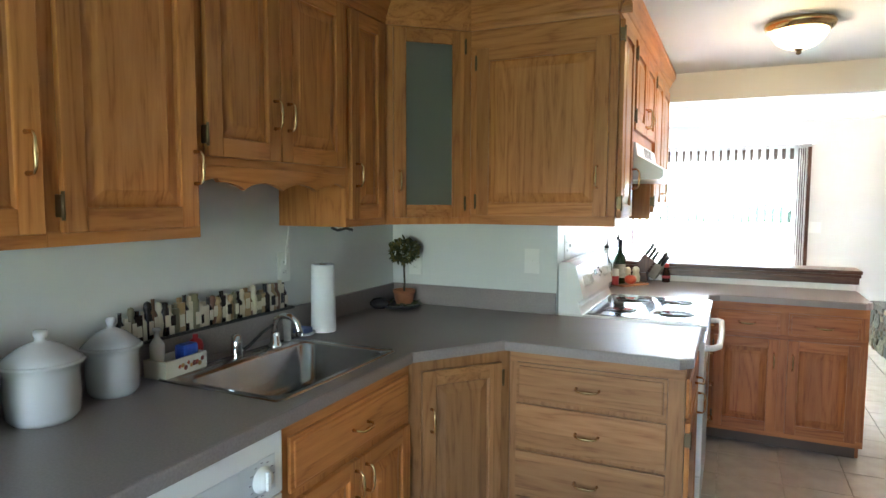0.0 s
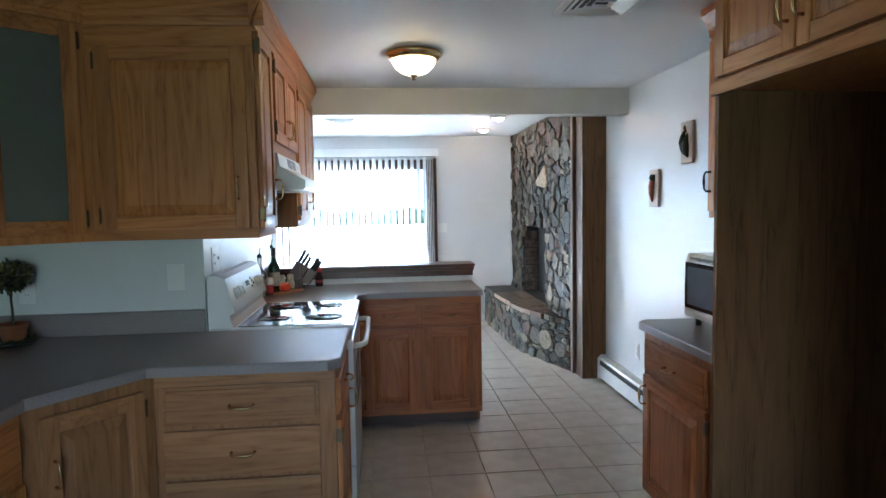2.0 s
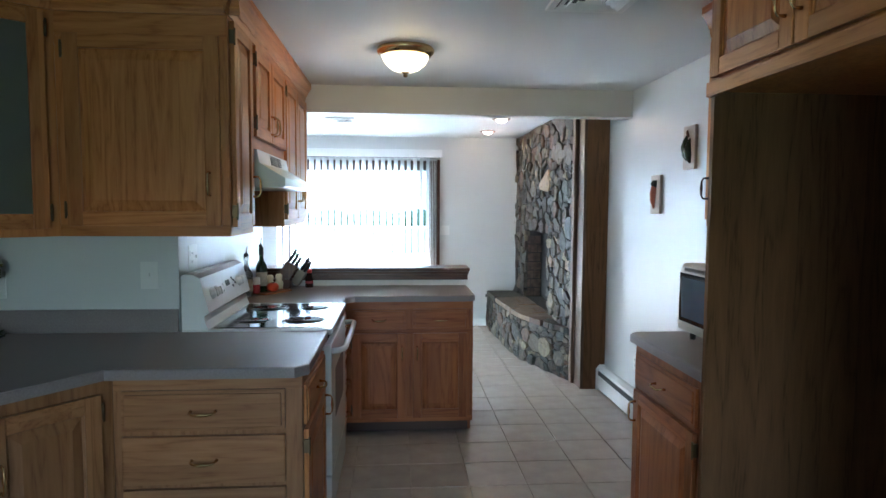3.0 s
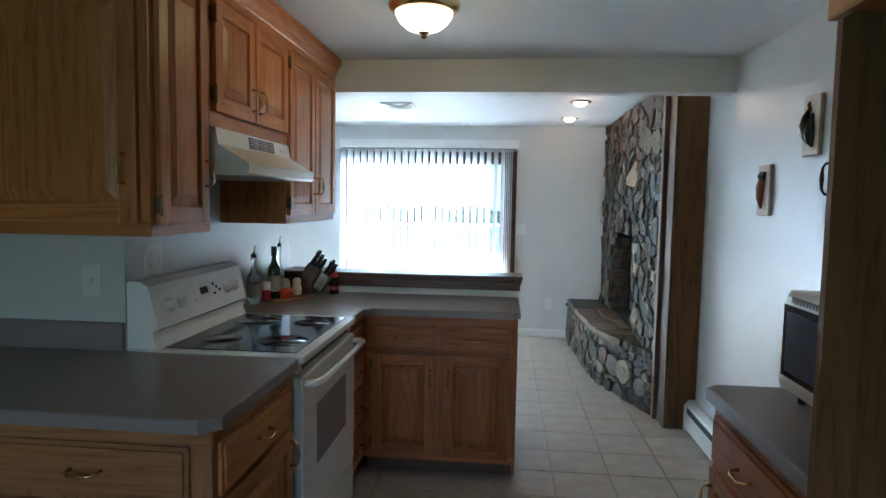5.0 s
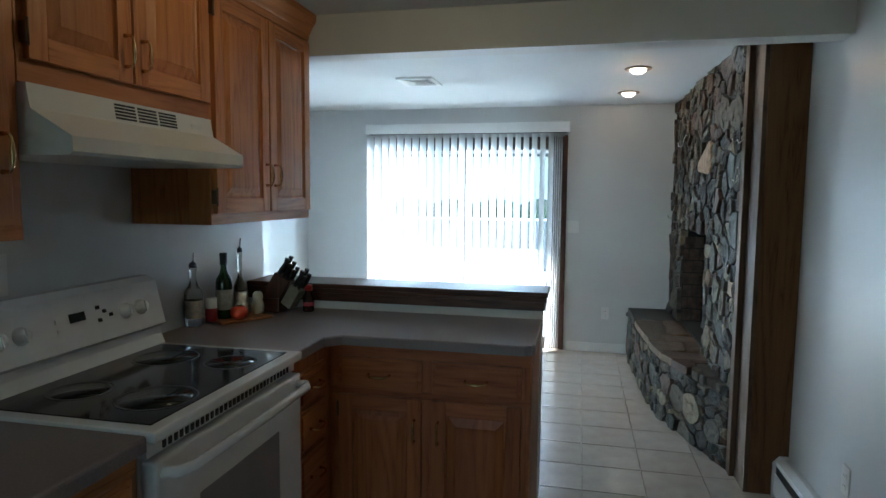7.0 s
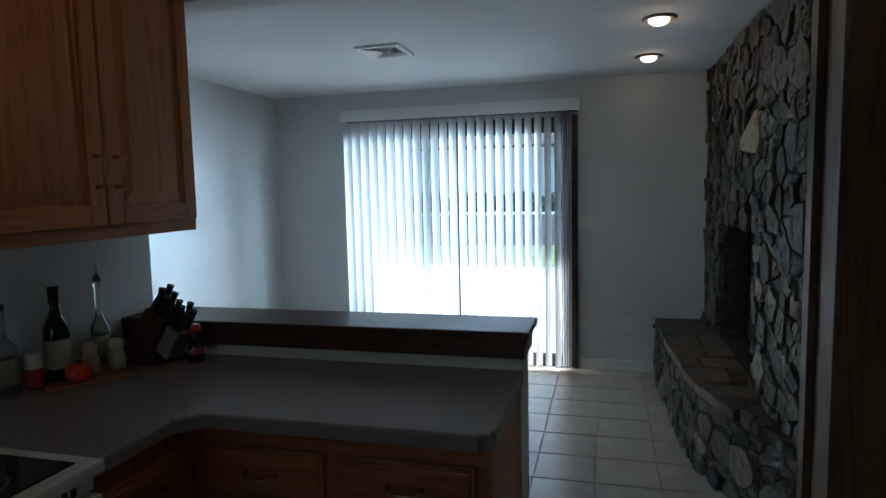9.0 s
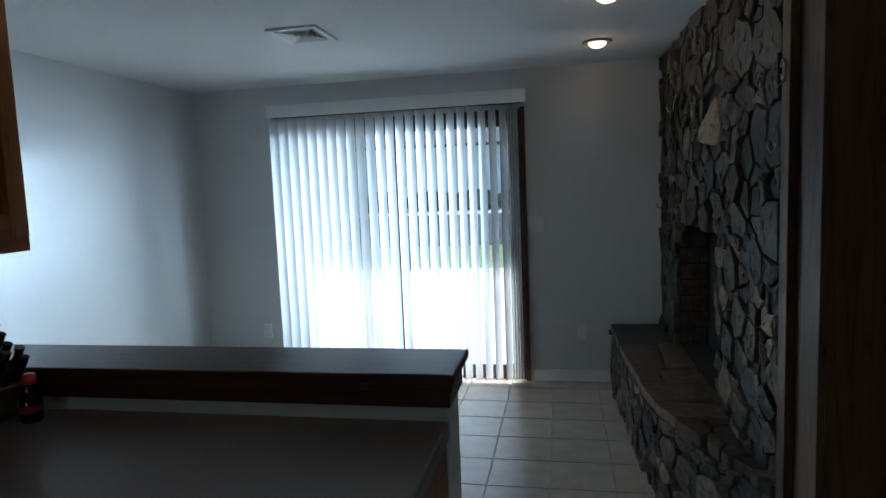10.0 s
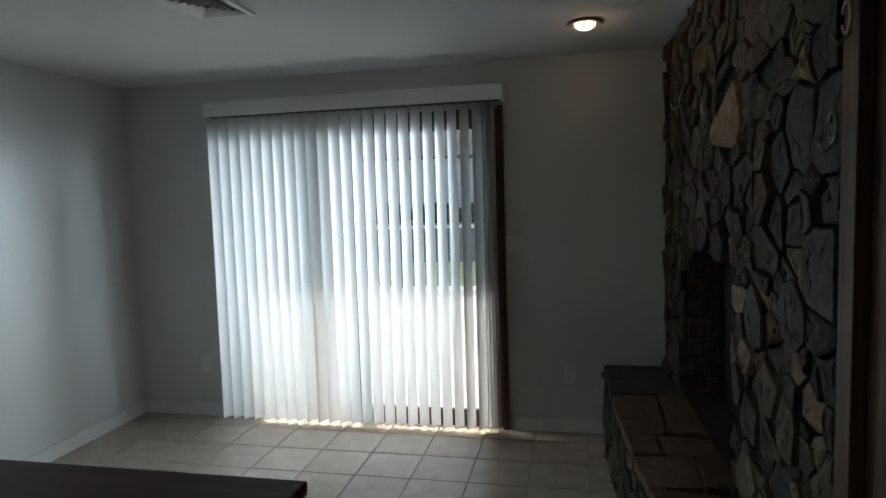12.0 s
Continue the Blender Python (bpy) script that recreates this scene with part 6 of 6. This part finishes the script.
# two wall plaques
for (yc, zc, kind_) in ((4.05, 1.822, "green"), (4.495, 1.562, "orange")):
    t = thing("wall_plaque", (RIGHT, yc, zc), "beige ceramic wall plaque with a dark %s vegetable relief" % kind_, "wall art", "vegetable plaques")
    bm = bmesh.new()
    box(bm, RIGHT - 0.02, RIGHT - 0.0005, yc - 0.07, yc + 0.07, zc - 0.125, zc + 0.125, None, 0, 0.006)
    part("tile", bm, plain("beige_plaque", (0.50, 0.42, 0.34), 0.5, vary=0.08, scale=30), t)
    bm = bmesh.new()
    mt = pose(RIGHT - 0.022, yc, zc)
    if kind_ == "green":
        for dy, dz, r0, ln in ((0.018, 0.0, 0.022, 0.075), (-0.018, -0.02, 0.022, 0.07)):
            tube(bm, [mt @ Vector((0.002, dy, dz + ln)), mt @ Vector((-0.008, dy + 0.004, dz + ln * 0.5)), mt @ Vector((-0.014, dy, dz)), mt @ Vector((-0.01, dy - 0.004, dz - ln * 0.6)), mt @ Vector((0, dy - 0.006, dz - ln))], [0.005, r0 * 0.7, r0, r0 * 0.8, 0.006], 12)
        part("vegetable", bm, plain("dark_green_glaze", (0.025, 0.04, 0.02), 0.25), t, "dark green pepper relief")
        bm = bmesh.new()
        tube(bm, [mt @ Vector((0, 0, 0.06)), mt @ Vector((-0.006, 0.01, 0.085)), mt @ Vector((0, 0.015, 0.10))], [0.007, 0.008, 0.004], 8)
        part("stalk", bm, plain("brown_glaze", (0.14, 0.06, 0.03), 0.4), t, "brown stalk")
    else:
        tube(bm, [mt @ Vector((-0.002, 0.0, 0.05)), mt @ Vector((-0.010, 0.002, 0.01)), mt @ Vector((-0.010, 0.006, -0.04)), mt @ Vector((0, 0.010, -0.09))], [0.022, 0.022, 0.017, 0.006], 14)
        part("vegetable", bm, plain("orange_glaze", (0.30, 0.07, 0.025), 0.35), t, "orange carrot relief")
        bm = bmesh.new()
        for k in (-1, 0, 1):
            tube(bm, [mt @ Vector((0, 0.012 * k, 0.045)), mt @ Vector((-0.008, 0.02 * k, 0.07)), mt @ Vector((0, 0.026 * k, 0.09))], [0.010, 0.014, 0.006], 8)
        part("leaves", bm, plain("dark_leaf_glaze", (0.02, 0.025, 0.015), 0.4), t, "dark leaf tuft")

# ornaments and hooks on the fireplace and its trim
for x_, y_, z_ in ((2.478, 5.635, 1.80), (2.478, 5.69, 1.60)):
    t = thing("brass_ornament", (x_, y_, z_), "small tarnished metal hook ornament beside the fireplace", "ornament", "metal ornaments")
    bm = bmesh.new()
    pts = [(x_ - 0.006, y_ + 0.018 * math.cos(a_), z_ + 0.030 * math.sin(a_)) for a_ in np.linspace(0.3, 5.9, 16)]
    tube(bm, pts, 0.0035, 6)
    tube(bm, [(x_, y_, z_ - 0.03), (x_ - 0.02, y_, z_ - 0.05), (x_ - 0.03, y_, z_ - 0.03)], 0.0035, 6)
    part("hook", bm, plain("tarnished_metal", (0.40, 0.36, 0.30), 0.35, 0.8), t)
for y_, z_ in ((7.42, 1.92), (7.86, 1.34)):
    bm = bmesh.new()
    tube(bm, [(FX - 0.035, y_, z_ + 0.05), (FX - 0.055, y_, z_), (FX - 0.06, y_ - 0.01, z_ - 0.05), (FX - 0.09, y_ - 0.01, z_ - 0.05), (FX - 0.095, y_, z_ - 0.02)], 0.004, 6)
    solid("wire_hook", bm, CHROME, "thin pale wire hook fixed to the stone wall", "hook", "wire hooks", place=(FX - 0.06, y_, z_))
rng = random.Random(4)
for row in range(7):
    for k in range(3):
        bm = bmesh.new()
        z0_ = 0.46 + row * 0.1
        xo = 0.07 if row % 2 else 0.0
        x0_ = FX + 0.005 + k * 0.075 - xo * 0.5
        x0_, x1_ = max(x0_, FX + 0.004), min(x0_ + 0.07, RIGHT - 0.031)
        if x1_ - x0_ < 0.02:
            bm.free()
            continue
        d_ = rng.uniform(0.008, 0.02)
        box(bm, x0_, x1_, FIREBOX[1] - d_, FIREBOX[1] - 0.0005, z0_, min(z0_ + 0.09, FIREBOX[3] - 0.003), None, 0, 0.004)
        part("firebrick", bm, FIREBRICK, fp, "sooty brown firebrick")

# floor tiles
rng = random.Random(5)
TP, TQ = 0.310, 0.3005
bm = bmesh.new()
box(bm, -TP / 2 + 0.003, TP / 2 - 0.003, -TQ / 2 + 0.003, TQ / 2 - 0.003, -0.004, 0.004, None, 0, 0.0015)
tile_me = finish(bm, "tile", TILE)
fl = bpy.data.objects["floor"]
for i in range(-9, 6):
    for j in range(-24, 4):
        cx, cy = 1.41 + (i + 0.5) * TP, 7.66 + (j + 0.5) * TQ
        if not (cx < 2.75 and cy < FAR + 0.05 and ((cy > 4.95 and cx > -1.2) or cx > 0.5)):
            continue
        if cx > 2.35 and cy > 6.2:
            continue
        t = new("tile", tile_me)
        t.parent = fl
        t.location = (cx, cy, 0)
